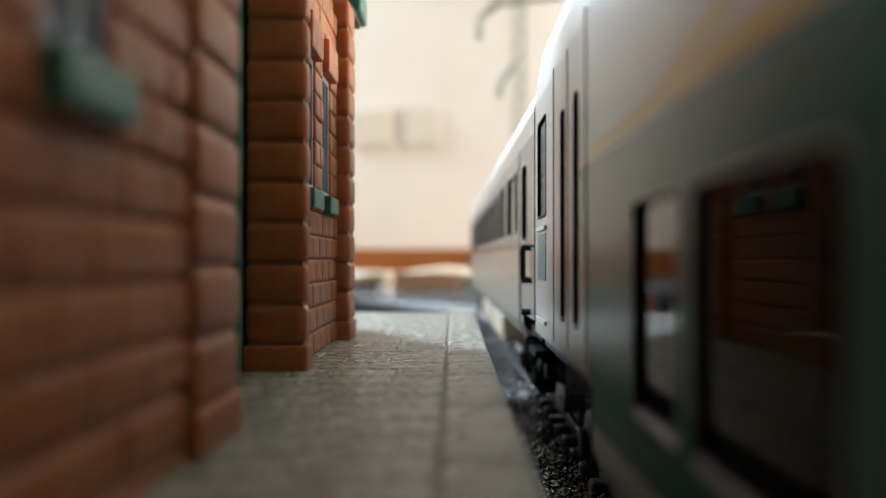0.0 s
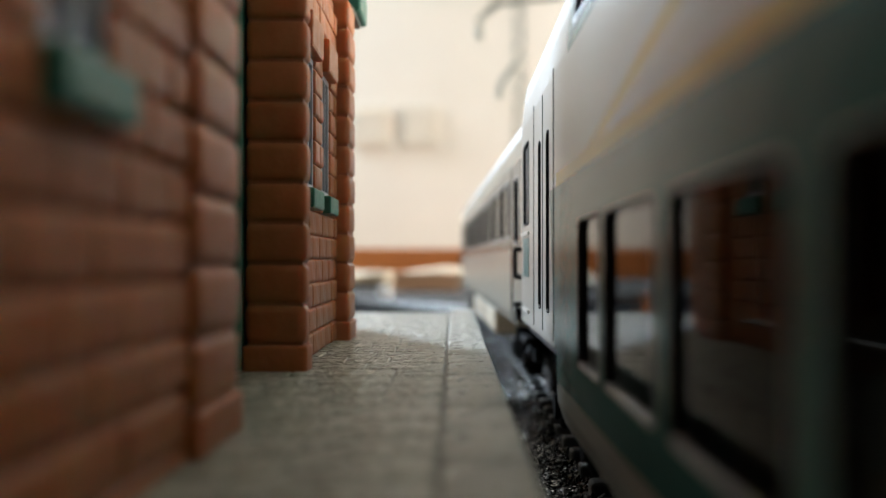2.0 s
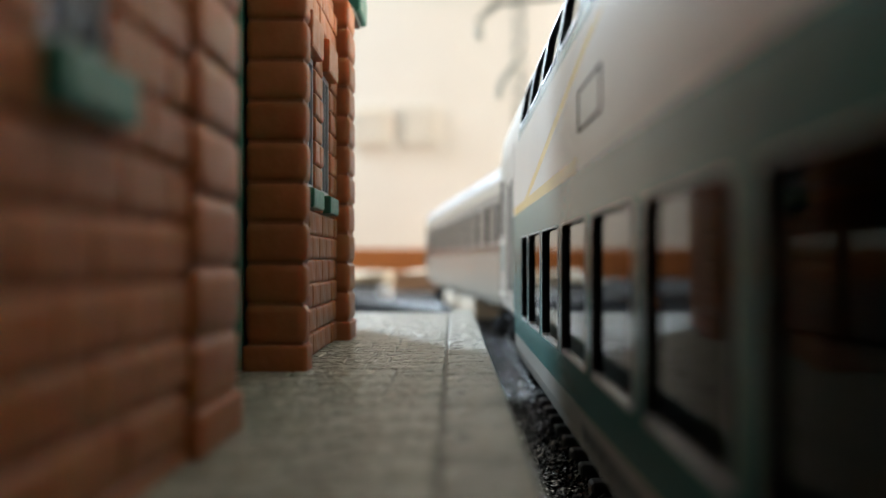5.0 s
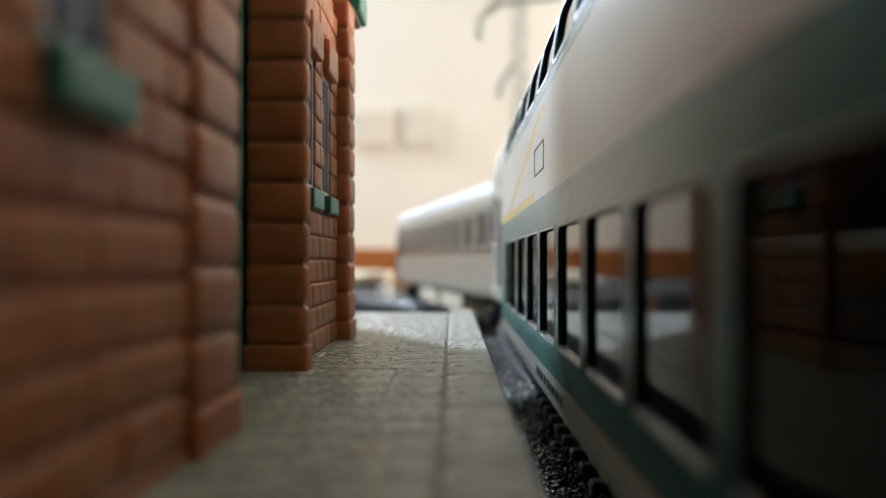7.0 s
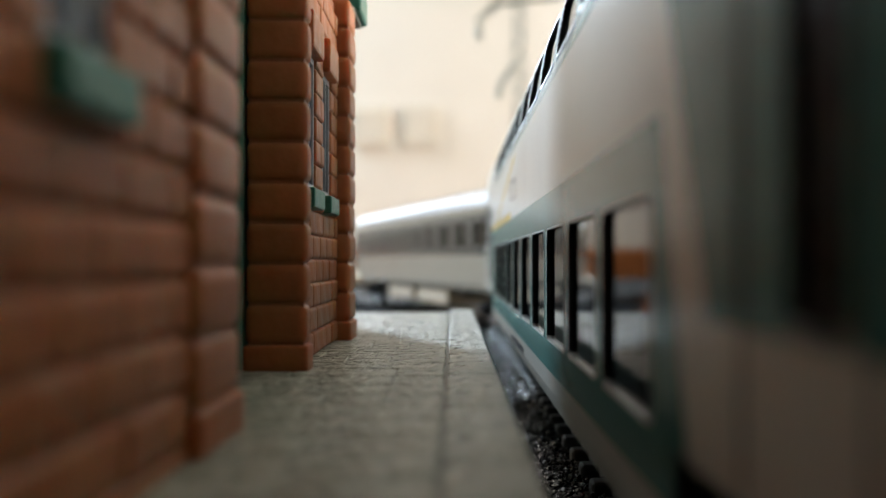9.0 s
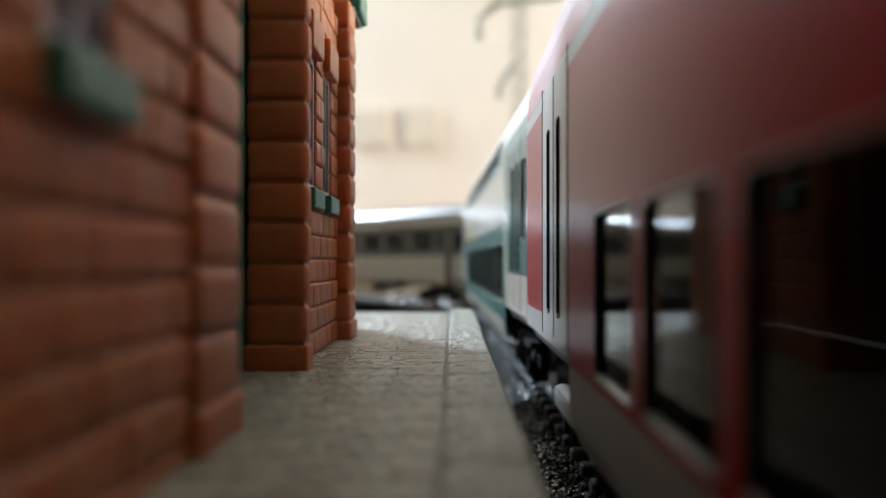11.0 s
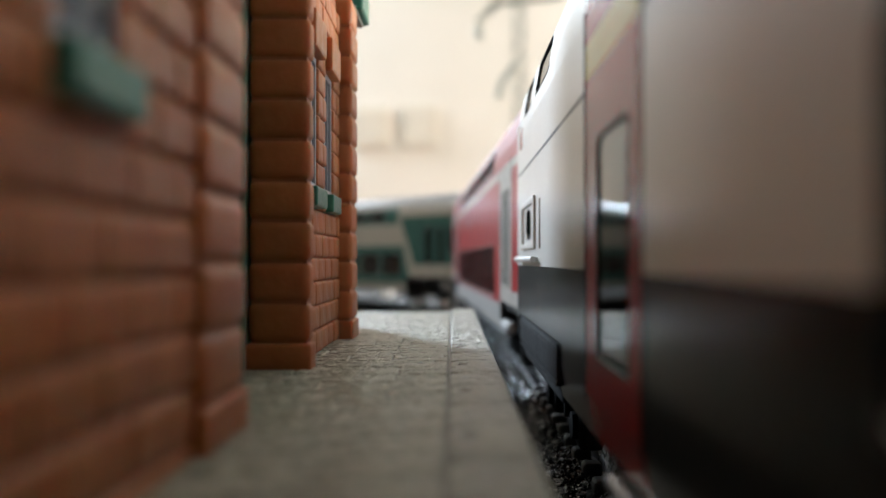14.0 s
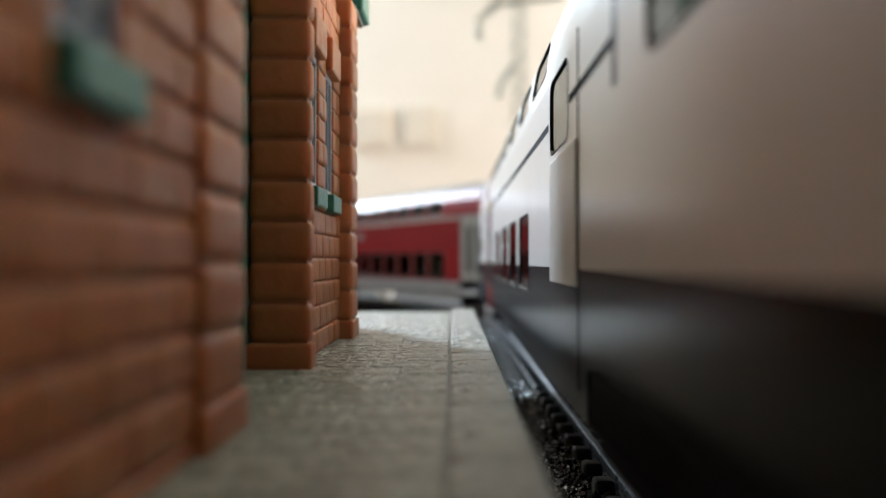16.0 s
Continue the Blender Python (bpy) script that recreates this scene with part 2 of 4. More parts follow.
# ---- the room ----
RX0, RX1, RY0, RY1, RZ0, RZ1 = -2.4, 2.2, -4.0, 1.9, -0.75, 1.75
structure("floor", box_bm(RX0 - 0.1, RX1 + 0.1, RY0 - 0.1, RY1 + 0.1, RZ0 - 0.1, RZ0), FLOORM, "brown wooden floor of the room", "floor")
structure("ceiling", box_bm(RX0 - 0.1, RX1 + 0.1, RY0 - 0.1, RY1 + 0.1, RZ1, RZ1 + 0.1), CREAM, "cream painted ceiling", "ceiling")
WX0, WX1, WZ0, WZ1 = -0.98, -0.74, 0.42, 1.02
far = bmesh.new()
for x0, x1, z0, z1 in ((RX0, WX0, RZ0, RZ1), (WX1, RX1, RZ0, RZ1), (WX0, WX1, RZ0, WZ0), (WX0, WX1, WZ1, RZ1)):
    box_bm(x0, x1, RY1, RY1 + 0.15, z0, z1, bm=far)
structure("wall_north", far, CREAM, "warm cream plastered wall behind the layout", "wall")
structure("wall_south", box_bm(RX0, RX1, RY0 - 0.1, RY0, RZ0, RZ1), BACKWALL, "brown-grey painted room wall", "wall")
structure("wall_west", box_bm(RX0 - 0.1, RX0, RY0, RY1 + 0.15, RZ0, RZ1), CREAM, "cream plastered room wall", "wall")
# opening and window added out of view, only to hold the side fill
SY0, SY1, SZ0, SZ1 = 0.50, 1.70, 0.12, 0.72
east = bmesh.new()
for y0, y1, z0, z1 in ((RY0, SY0, RZ0, RZ1), (SY1, RY1 + 0.15, RZ0, RZ1), (SY0, SY1, RZ0, SZ0), (SY0, SY1, SZ1, RZ1)):
    box_bm(RX1, RX1 + 0.15, y0, y1, z0, z1, bm=east)
structure("wall_east", east, CREAM, "cream plastered room wall with an opening added for fill light", "wall")
fill_win = thing("window_2", "unseen white framed window added around the side fill light", "window", kind="structure")
fr = bmesh.new()
for y0, y1, z0, z1 in ((SY0, SY0 + 0.04, SZ0, SZ1), (SY1 - 0.04, SY1, SZ0, SZ1), (SY0 + 0.04, SY1 - 0.04, SZ0, SZ0 + 0.04), (SY0 + 0.04, SY1 - 0.04, SZ1 - 0.04, SZ1), (1.03, 1.07, SZ0 + 0.04, SZ1 - 0.04)):
    box_bm(RX1 + 0.06, RX1 + 0.12, y0, y1, z0, z1, 0.004, bm=fr)
part("window_frame", fr, PAINTW, fill_win)
for y0, y1 in ((SY0 + 0.04, 1.03), (1.07, SY1 - 0.04)):
    pane = part("pane", box_bm(RX1 + 0.088, RX1 + 0.094, y0, y1, SZ0 + 0.04, SZ1 - 0.04), HOUSEGLASS, fill_win)
    pane.visible_shadow = False
win = thing("window_1", "white framed window letting daylight in", "window", kind="structure")
fr = bmesh.new()
for x0, x1, z0, z1 in ((WX0, WX0 + 0.03, WZ0, WZ1), (WX1 - 0.03, WX1, WZ0, WZ1), (WX0 + 0.03, WX1 - 0.03, WZ0, WZ0 + 0.03), (WX0 + 0.03, WX1 - 0.03, WZ1 - 0.03, WZ1)):
    box_bm(x0, x1, RY1 + 0.05, RY1 + 0.10, z0, z1, 0.004, bm=fr)
part("window_frame", fr, PAINTW, win)
pane = part("pane", box_bm(WX0 + 0.03, WX1 - 0.03, RY1 + 0.072, RY1 + 0.078, WZ0 + 0.03, WZ1 - 0.03), HOUSEGLASS, win)
pane.visible_shadow = False

# ---- table and what stands at its far end ----
table = thing("layout_table", "table with a dark grey covering under the model railway", "table")
part("tabletop", box_bm(-0.75, 1.0, -1.4, 1.62, -0.03, 0, 0.003), TABLE, table)
for x in (-0.68, 0.93):
    for y in (-1.33, 1.55):
        part("leg", box_bm(x - 0.03, x + 0.03, y - 0.03, y + 0.03, RZ0, -0.03, 0.003), WOOD, table)
board = thing("wooden_edge_board", "orange-brown wooden board along the table's far edge", "board")
part("plank", box_bm(-0.7, 0.95, 1.58, 1.60, 0.0, 0.050, 0.003), WOOD, board)


# ---- switch plates on the wall ----
def switch_plate(x):
    s = thing("light_switch", "white double rocker light switch on the wall", "switch", (x, RY1, EYE_Z + 0.262), group="switches on the wall")
    part("plate", box_bm(-0.036, 0.036, -0.004, 0, -0.043, 0.043, 0.0025), WALLSW, s)
    part("rocker", box_bm(-0.027, 0.027, -0.0065, -0.005, -0.034, 0.034, 0.0006), WALLSW, s)
    return s


switch_plate(-0.163)
switch_plate(-0.068)

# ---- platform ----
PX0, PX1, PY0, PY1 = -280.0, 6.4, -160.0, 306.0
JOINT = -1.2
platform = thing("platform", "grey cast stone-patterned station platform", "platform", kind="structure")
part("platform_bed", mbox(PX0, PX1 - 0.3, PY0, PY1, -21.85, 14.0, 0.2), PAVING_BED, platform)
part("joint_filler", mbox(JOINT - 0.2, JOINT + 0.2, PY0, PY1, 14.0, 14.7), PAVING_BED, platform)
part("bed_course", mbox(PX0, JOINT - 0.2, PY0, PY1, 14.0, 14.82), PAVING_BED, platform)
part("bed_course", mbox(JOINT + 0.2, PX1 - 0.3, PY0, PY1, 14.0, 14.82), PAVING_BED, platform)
rng = random.Random(4)


def slab_mesh(name, w, l, h, bev):
    """A paving piece whose top is chamfered; origin at the middle of its foot."""
    a, b = w / 2, l / 2
    v = []
    for z, k in ((0, 0), (h - bev, 0), (h, bev)):
        v += [(-a + k, -b + k, z), (a - k, -b + k, z), (a - k, b - k, z), (-a + k, b - k, z)]
    f = [(8, 9, 10, 11)]
    for r in (0, 4):
        for i in range(4):
            j = (i + 1) % 4
            f.append((r + i, r + j, r + 4 + j, r + 4 + i))
    return mesh_from(name, [tuple(c * MM for c in p) for p in v], f, [PAVING])


# edge slabs beside the joint, then rows of pavers
edge = slab_mesh("edge_slab", PX1 - JOINT - 0.2, 29.8, 1.0, 0.3)
y = PY0 + 15
while y < PY1:
    ob = part("edge_slab", edge, None, platform)
    ob.location = ((JOINT + 0.2 + PX1) / 2 * MM, y * MM, 14.0 * MM)
    y += 30
pavers = [slab_mesh("paver", w, 8.82, 1.0, 0.2) for w in (9.0, 12.0, 15.0, 7.0)]
widths = (9.0, 12.0, 15.0, 7.0)
y = 24.0
while y < PY1 - 3:
    x = JOINT - 0.2
    while x > (-34 if y < 215 else -70) and x > PX0:
        k = rng.randrange(4)
        ob = part("paver", pavers[k], None, platform)
        ob.location = ((x - widths[k] / 2) * MM, y * MM, (13.99 + rng.uniform(-0.025, 0.03)) * MM)
        ob.rotation_euler = (rng.uniform(-0.004, 0.004), rng.uniform(-0.006, 0.006), rng.uniform(-0.03, 0.03))
        x -= widths[k] + 0.14
    y += 9.0

# ---- station building ----
house = thing("station_building", "toy station building of orange plastic bricks with green trim", "building")


def brick_mesh(name, w, l, h, bev, ends=True):
    """A rounded stone, w across x, l along y, h high; origin at its centre. Without ends it butts flush against the next."""
    if not ends:
        b = box_bm(-w / 2 * MM, w / 2 * MM, -l / 2 * MM, l / 2 * MM, -h / 2 * MM, h / 2 * MM)
        long = [e for e in b.edges if abs(e.verts[0].co.y - e.verts[1].co.y) > l * 0.5 * MM]
        bmesh.ops.bevel(b, geom=long, offset=bev * MM, segments=3, profile=0.6, affect="EDGES")
        rim = [e for e in b.edges if abs(abs(e.verts[0].co.y) - l / 2 * MM) < 1e-6 and abs(e.verts[0].co.y - e.verts[1].co.y) < 1e-6]
        bmesh.ops.bevel(b, geom=rim, offset=0.22 * MM, segments=2, affect="EDGES")
        return from_bm(name, b, BRICK)
    return from_bm(name, box_bm(-w / 2 * MM, w / 2 * MM, -l / 2 * MM, l / 2 * MM, -h / 2 * MM, h / 2 * MM, bev * MM, 3), BRICK, True)


QH = 6.06
TOPZ = 84.0


def corner_post(x0, x1, y0, y1, parent):
    """Large quoin stones one on another, on a low plinth stone."""
    m1 = brick_mesh("quoin", x1 - x0, y1 - y0, QH - 0.02, 1.3)
    m0 = brick_mesh("plinth_stone", x1 - x0 + 0.5, y1 - y0 + 0.5, 4.6, 0.6)
    part("post_core", mbox(x0 + 0.5, x1 - 0.5, y0 + 0.5, y1 - 0.5, 15, TOPZ), MORTAR, parent)
    o = part("plinth_stone", m0, None, parent)
    o.location = ((x0 + x1) / 2 * MM, (y0 + y1) / 2 * MM, (15 + 1.5) * MM)
    z = 18.8
    while z < TOPZ - 1:
        o = part("quoin", m1, None, parent)
        o.location = (((x0 + x1) / 2 + rng.uniform(-0.08, 0.08)) * MM, ((y0 + y1) / 2 + rng.uniform(-0.08, 0.08)) * MM, (z + QH / 2) * MM)
        z += QH


def brick_wall(x, y0, y1, openings, parent, thick=4.0, length=8.4, ends=True, ch=4.15, z=15.0):
    """A wall whose face is at x, running along y, with brick courses proud of it and openings left free."""
    cuts = sorted({y0, y1, *[v for o in openings for v in o[:2]]})
    for a, b in zip(cuts, cuts[1:]):
        hole = [o for o in openings if o[0] <= a and b <= o[1]]
        if hole:
            part("wall_core", mbox(x - thick, x - 0.7, a, b, 15, hole[0][2]), MORTAR, parent)
            part("wall_core", mbox(x - thick, x - 0.7, a, b, hole[0][3], TOPZ), MORTAR, parent)
        else:
            part("wall_core", mbox(x - thick, x - 0.7, a, b, 15, TOPZ), MORTAR, parent)
    r = 0
    meshes = {}
    while z < TOPZ - 4:
        y = y0 - (length / 2 if r % 2 else 0)
        while y < y1:
            a, b = max(y, y0), min(y + length, y1)
            for o in openings:
                if o[2] - 3.6 < z < o[3] - 0.6:
                    if a < o[1] and b > o[0]:
                        if a < o[0] and b > o[1]:
                            b = o[0]
                        elif a < o[0]:
                            b = o[0]
                        elif b > o[1]:
                            a = o[1]
                        else:
                            a = b
            if b - a > 1.0:
                key = round(b - a, 1)
                if key not in meshes:
                    meshes[key] = brick_mesh("brick", 2.0, key - 0.03, ch - 0.16, 0.62 if ends else 1.0, ends)
                ob = part("brick", meshes[key], None, parent)
                ob.location = ((x - 1.0 + rng.uniform(-1, 1) * (0.12 if ends else 0.1)) * MM, (a + b) / 2 * MM, (z + ch / 2) * MM)
            y += length
        z += ch
        r += 1


def house_window(x, y0, y1, z0, z1, parent):
    """Green sill, pale frame, bluish pane and a keystone lintel, in the opening y0..y1, z0..z1."""
    w = part("window", mbox(x - 1.2, x - 0.4, y0, y0 + 1.0, z0, z1, 0.1), FRAMEP, parent)
    part("frame", mbox(x - 1.2, x - 0.4, y1 - 1.0, y1, z0, z1, 0.1), FRAMEP, w)
    part("frame", mbox(x - 1.2, x - 0.4, y0 + 1, y1 - 1, z0, z0 + 1, 0.1), FRAMEP, w)
    part("frame", mbox(x - 1.2, x - 0.4, y0 + 1, y1 - 1, z1 - 1, z1, 0.1), FRAMEP, w)
    part("glazing_bar", mbox(x - 1.1, x - 0.45, (y0 + y1) / 2 - 0.35, (y0 + y1) / 2 + 0.35, z0 + 1, z1 - 1), FRAMEP, w)
    part("pane", mbox(x - 0.95, x - 0.8, y0 + 0.9, y1 - 0.9, z0 + 0.9, z1 - 0.9), HOUSEGLASS, w)
    part("sill", mbox(x - 1.8, x + 1.5, y0 - 1.2, y1 + 1.2, z0 - 3.3, z0 - 0.02, 0.45, 3), GREEN, w, "green moulded window sill")
    part("lintel", mbox(x - 1.4, x + 1.3, y0 - 1.6, y1 + 1.6, z1, z1 + 6.2, 0.6), BRICK, w)
    return w


SILL = 43.3
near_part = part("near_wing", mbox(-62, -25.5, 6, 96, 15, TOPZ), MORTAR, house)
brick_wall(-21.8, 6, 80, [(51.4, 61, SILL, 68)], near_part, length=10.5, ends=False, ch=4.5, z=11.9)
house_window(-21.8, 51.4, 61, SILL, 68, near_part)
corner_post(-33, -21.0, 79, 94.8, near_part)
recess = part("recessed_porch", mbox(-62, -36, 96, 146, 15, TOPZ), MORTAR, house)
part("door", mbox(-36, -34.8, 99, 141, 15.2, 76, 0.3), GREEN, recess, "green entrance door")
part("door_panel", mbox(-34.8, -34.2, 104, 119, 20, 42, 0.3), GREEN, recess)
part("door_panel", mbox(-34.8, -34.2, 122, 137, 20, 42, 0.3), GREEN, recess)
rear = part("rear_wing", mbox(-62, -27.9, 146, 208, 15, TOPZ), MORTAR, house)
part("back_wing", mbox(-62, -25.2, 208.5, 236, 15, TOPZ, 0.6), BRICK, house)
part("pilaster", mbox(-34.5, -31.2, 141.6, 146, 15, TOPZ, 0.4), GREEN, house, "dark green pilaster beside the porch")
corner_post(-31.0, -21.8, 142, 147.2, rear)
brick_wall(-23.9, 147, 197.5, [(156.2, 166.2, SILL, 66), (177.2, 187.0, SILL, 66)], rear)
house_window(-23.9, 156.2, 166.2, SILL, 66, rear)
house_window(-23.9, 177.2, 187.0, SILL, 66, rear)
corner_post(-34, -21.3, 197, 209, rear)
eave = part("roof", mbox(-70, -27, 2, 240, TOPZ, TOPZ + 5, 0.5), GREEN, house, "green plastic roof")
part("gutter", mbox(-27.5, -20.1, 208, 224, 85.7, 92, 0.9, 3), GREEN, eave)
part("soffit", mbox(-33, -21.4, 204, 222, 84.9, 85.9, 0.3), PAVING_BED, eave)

# the kit's parts shrunk by KIT round the lens, keeping their outline in view
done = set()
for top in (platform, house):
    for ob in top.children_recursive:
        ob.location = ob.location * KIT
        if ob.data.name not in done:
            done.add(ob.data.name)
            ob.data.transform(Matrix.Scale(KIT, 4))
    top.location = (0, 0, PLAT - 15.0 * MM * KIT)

# ---- track ----
def track_point(a, side=0.0):
    """Place and heading on the track at length a along it (a = y on the straight), side metres to its right."""
    if a <= CURVE_Y:
        return Vector((TRACK_X + side, a, 0)), 0.0
    th = (a - CURVE_Y) / CURVE_R
    r = CURVE_R + side
    return Vector((TRACK_X - CURVE_R + r * math.cos(th), CURVE_Y + r * math.sin(th), 0)), th


A0, A1 = -1.25, 312 * MM + CURVE_R * 2.6


def swept(name, profile, mat, closed=True, step=0.02):
    """A mesh with the profile (x, z in mm) carried along the track."""
    n = int((A1 - A0) / step)
    v, f, k = [], [], len(profile)
    for i in range(n + 1):
        a = A0 + (A1 - A0) * i / n
        for px, pz in profile:
            p, _ = track_point(a, px * MM)
            v.append((p.x, p.y, pz * MM))
    for i in range(n):
        for j in range(k if closed else k - 1):
            q = (j + 1) % k
            f.append((i * k + j, (i + 1) * k + j, (i + 1) * k + q, i * k + q))
    return mesh_from(name, v, f, [mat])


track = thing("railway_track", "model railway track with nickel rails on black ballast", "railway track", kind="structure")
part("ballast_bed", swept("ballast_bed", [(-23, 0), (-17.5, 5.0), (-13, 6.4), (13, 6.4), (17.5, 5.0), (23, 0)], BEDM), None, track)
RP = [(-1.2, 7.0), (-1.2, 7.4), (-0.3, 7.7), (-0.3, 8.9), (-0.55, 9.1), (-0.55, 9.65), (-0.4, 9.8), (0.4, 9.8), (0.55, 9.65), (0.55, 9.1), (0.3, 8.9), (0.3, 7.7), (1.2, 7.4), (1.2, 7.0)]
for sgn in (-8.8, 8.8):
    part("rail", swept("rail", [(x * 0.8 + sgn, z - 0.1) for x, z in RP], RAILSIDE), None, track)
    part("rail_head", swept("rail_head", [(sgn - 0.42, 9.55), (sgn - 0.3, 9.8), (sgn + 0.3, 9.8), (sgn + 0.42, 9.55)], RAILMETAL), None, track, "bright worn rail head")
sl = box_bm(-12.6 * MM, 12.6 * MM, -1.5 * MM, 1.5 * MM, 5.4 * MM, 8.2 * MM, 0.5 * MM, 2)
for sx in (-1, 1):
    for dx in (-1.9, 1.9):
        mbox(sx * 8.8 + dx - 1.05, sx * 8.8 + dx + 1.05, -1.35, 1.35, 7.6, 9.6 if sx * dx > 0 else 8.9, 0.6, 3, bm=sl)
sleeper_mesh = from_bm("sleeper", sl, SLEEPER)
a = -0.20
while a < 0.9:
    ob = part("sleeper", sleeper_mesh, None, track)
    p, th = track_point(a)
    ob.location, ob.rotation_euler = p, (0, 0, th)
    a += 8.0 * MM

# loose gravel, one sheet of small stones
gv, gf = [], []
rg = random.Random(9)
ico = bmesh.new()
bmesh.ops.create_icosphere(ico, subdivisions=1, radius=1)
iv = [v.co.copy() for v in ico.verts]
ifc = [tuple(v.index for v in f.verts) for f in ico.faces]
ico.free()


def stone(x, y, z, r):
    o = len(gv)
    k = [rg.uniform(0.6, 1.25) for _ in iv]
    sx, sy, sz = rg.uniform(0.7, 1.3), rg.uniform(0.7, 1.3), rg.uniform(0.6, 1.0)
    for c, q in zip(iv, k):
        gv.append(((x + c.x * r * q * sx) * MM, (y + c.y * r * q * sy) * MM, (z + c.z * r * q * sz) * MM))
    gf.extend(tuple(o + i for i in t) for t in ifc)


for _ in range(42000):
    y = 30 + 300 * rg.random() ** 2.0
    x = rg.uniform(-19.5, -10.4)
    foot = 5.0 + (x + 17.5) * 0.30 if x > -17.5 else 5.0 + (x + 17.5) * 0.8
    stone(x + 25.3, y, foot + rg.uniform(-0.1, 1.4), rg.uniform(0.18, 0.45) if y < 140 else rg.uniform(0.12, 0.28))
for _ in range(3000):
    stone(25.3 + rg.uniform(-13, -9.6), 30 + 200 * rg.random() ** 1.6, 7.6 + rg.uniform(0, 0.9), rg.uniform(0.2, 0.5))
for _ in range(2200):
    stone(25.3 + rg.uniform(-8, 16), rg.uniform(40, 330), 6.4 + rg.uniform(0, 0.8), rg.uniform(0.4, 0.75))
black = len(gf)
# flat mirror flecks, tilted to catch the bright wall, stand in for glints
octa = [(1, 0, 0), (-1, 0, 0), (0, 1, 0), (0, -1, 0), (0, 0, 1), (0, 0, -1)]
for _ in range(5500):
    y = 30 + 115 * rg.random() ** 1.4
    x = rg.uniform(-19.0, -11.0)
    foot = 5.0 + (x + 17.5) * 0.30 if x > -17.5 else 5.0 + (x + 17.5) * 0.8
    o, r = len(gv), rg.uniform(0.07, 0.15)
    turn = Euler((rg.uniform(-0.1, 0.3), rg.uniform(-0.35, 0.1), rg.uniform(0, 3))).to_matrix() @ Matrix.Diagonal((1, 1, 0.1))
    at = Vector((x + 25.3, y, foot + rg.uniform(1.5, 2.0)))
    for c in octa:
        gv.append(tuple((at + turn @ Vector(c) * r) * MM))
    for i in (0, 1):
        for j in (2, 3):
            for k in (4, 5):
                gf.append((o + i, o + j, o + k))
gr = new("gravel", mesh_from("gravel", gv, gf, [BALLAST, GLINT], face_mats=[0] * black + [1] * (len(gf) - black)))
tagged(gr, "glossy black gravel between platform and rails", "gravel", kind="stuff")
# ---- coaches ----
# A coach's own space: its front is at y = 0 and it reaches back to y = -length; z is over the rail top.
def profile_x(prof, z):
    for (x0, z0), (x1, z1) in zip(prof, prof[1:]):
        if z0 <= z <= z1:
            return x0 + (x1 - x0) * (z - z0) / (z1 - z0 + 1e-9)
    return prof[-1][0]


DECK2 = [(15.2, 7.0), (15.9, 9.0), (16.0, 12.0), (16.0, 39.0), (15.75, 42.0), (15.2, 45.0), (13.5, 48.5), (10.0, 51.0), (5.0, 52.5), (0.0, 53.0)]
DECK1 = [(15.5, 11.2), (16.0, 13.0), (16.0, 39.6), (15.5, 41.8), (13.2, 44.2), (9.0, 46.0), (4.0, 46.8), (0.0, 47.0)]


def skin(name, prof, length, holes, livery_mat, roof_mat, roof_z, ends):
    """The coach's shell: both sides with their openings, the roof and the end walls. ends: (units, z) from which the skirt is cut up at both ends."""
    ys = {0.0, length, ends[0], length - ends[0]}
    zs = {p[1] for p in prof} | {ends[1]}
    for a, b, c, d in holes:
        ys |= {a, b}
        zs |= {c, d}
    ys, zs = sorted(ys), sorted(zs)
    verts, index, faces, fm = [], {}, [], []

    def vid(s, y, z):
        key = (s if z < prof[-1][1] else 0, y, z)
        if key not in index:
            index[key] = len(verts)
            verts.append((s * profile_x(prof, z) * MM, -y * U, z * MM))
        return index[key]

    for y0, y1 in zip(ys, ys[1:]):
        for z0, z1 in zip(zs, zs[1:]):
            ym, zm = (y0 + y1) / 2, (z0 + z1) / 2
            if any(a < ym < b and c < zm < d for a, b, c, d in holes):
                continue
            if zm < ends[1] and (ym < ends[0] or ym > length - ends[0]):
                continue
            for s in (-1, 1):
                q = [vid(s, y0, z0), vid(s, y0, z1), vid(s, y1, z1), vid(s, y1, z0)]
                q = list(dict.fromkeys(q))
                faces.append(tuple(q if s < 0 else q[::-1]))
                fm.append(1 if zm > roof_z else 0)
    for y in (0.0, length):
        zl = [z for z in zs if z >= ends[1]]
        loop = [vid(-1, y, z) for z in zl] + [vid(1, y, z) for z in reversed(zl[:-1])]
        faces.append(tuple(loop if y else loop[::-1]))
        fm.append(2)
    me = mesh_from(name, verts, faces, [livery_mat, roof_mat, BLACK], face_mats=fm)
    return me


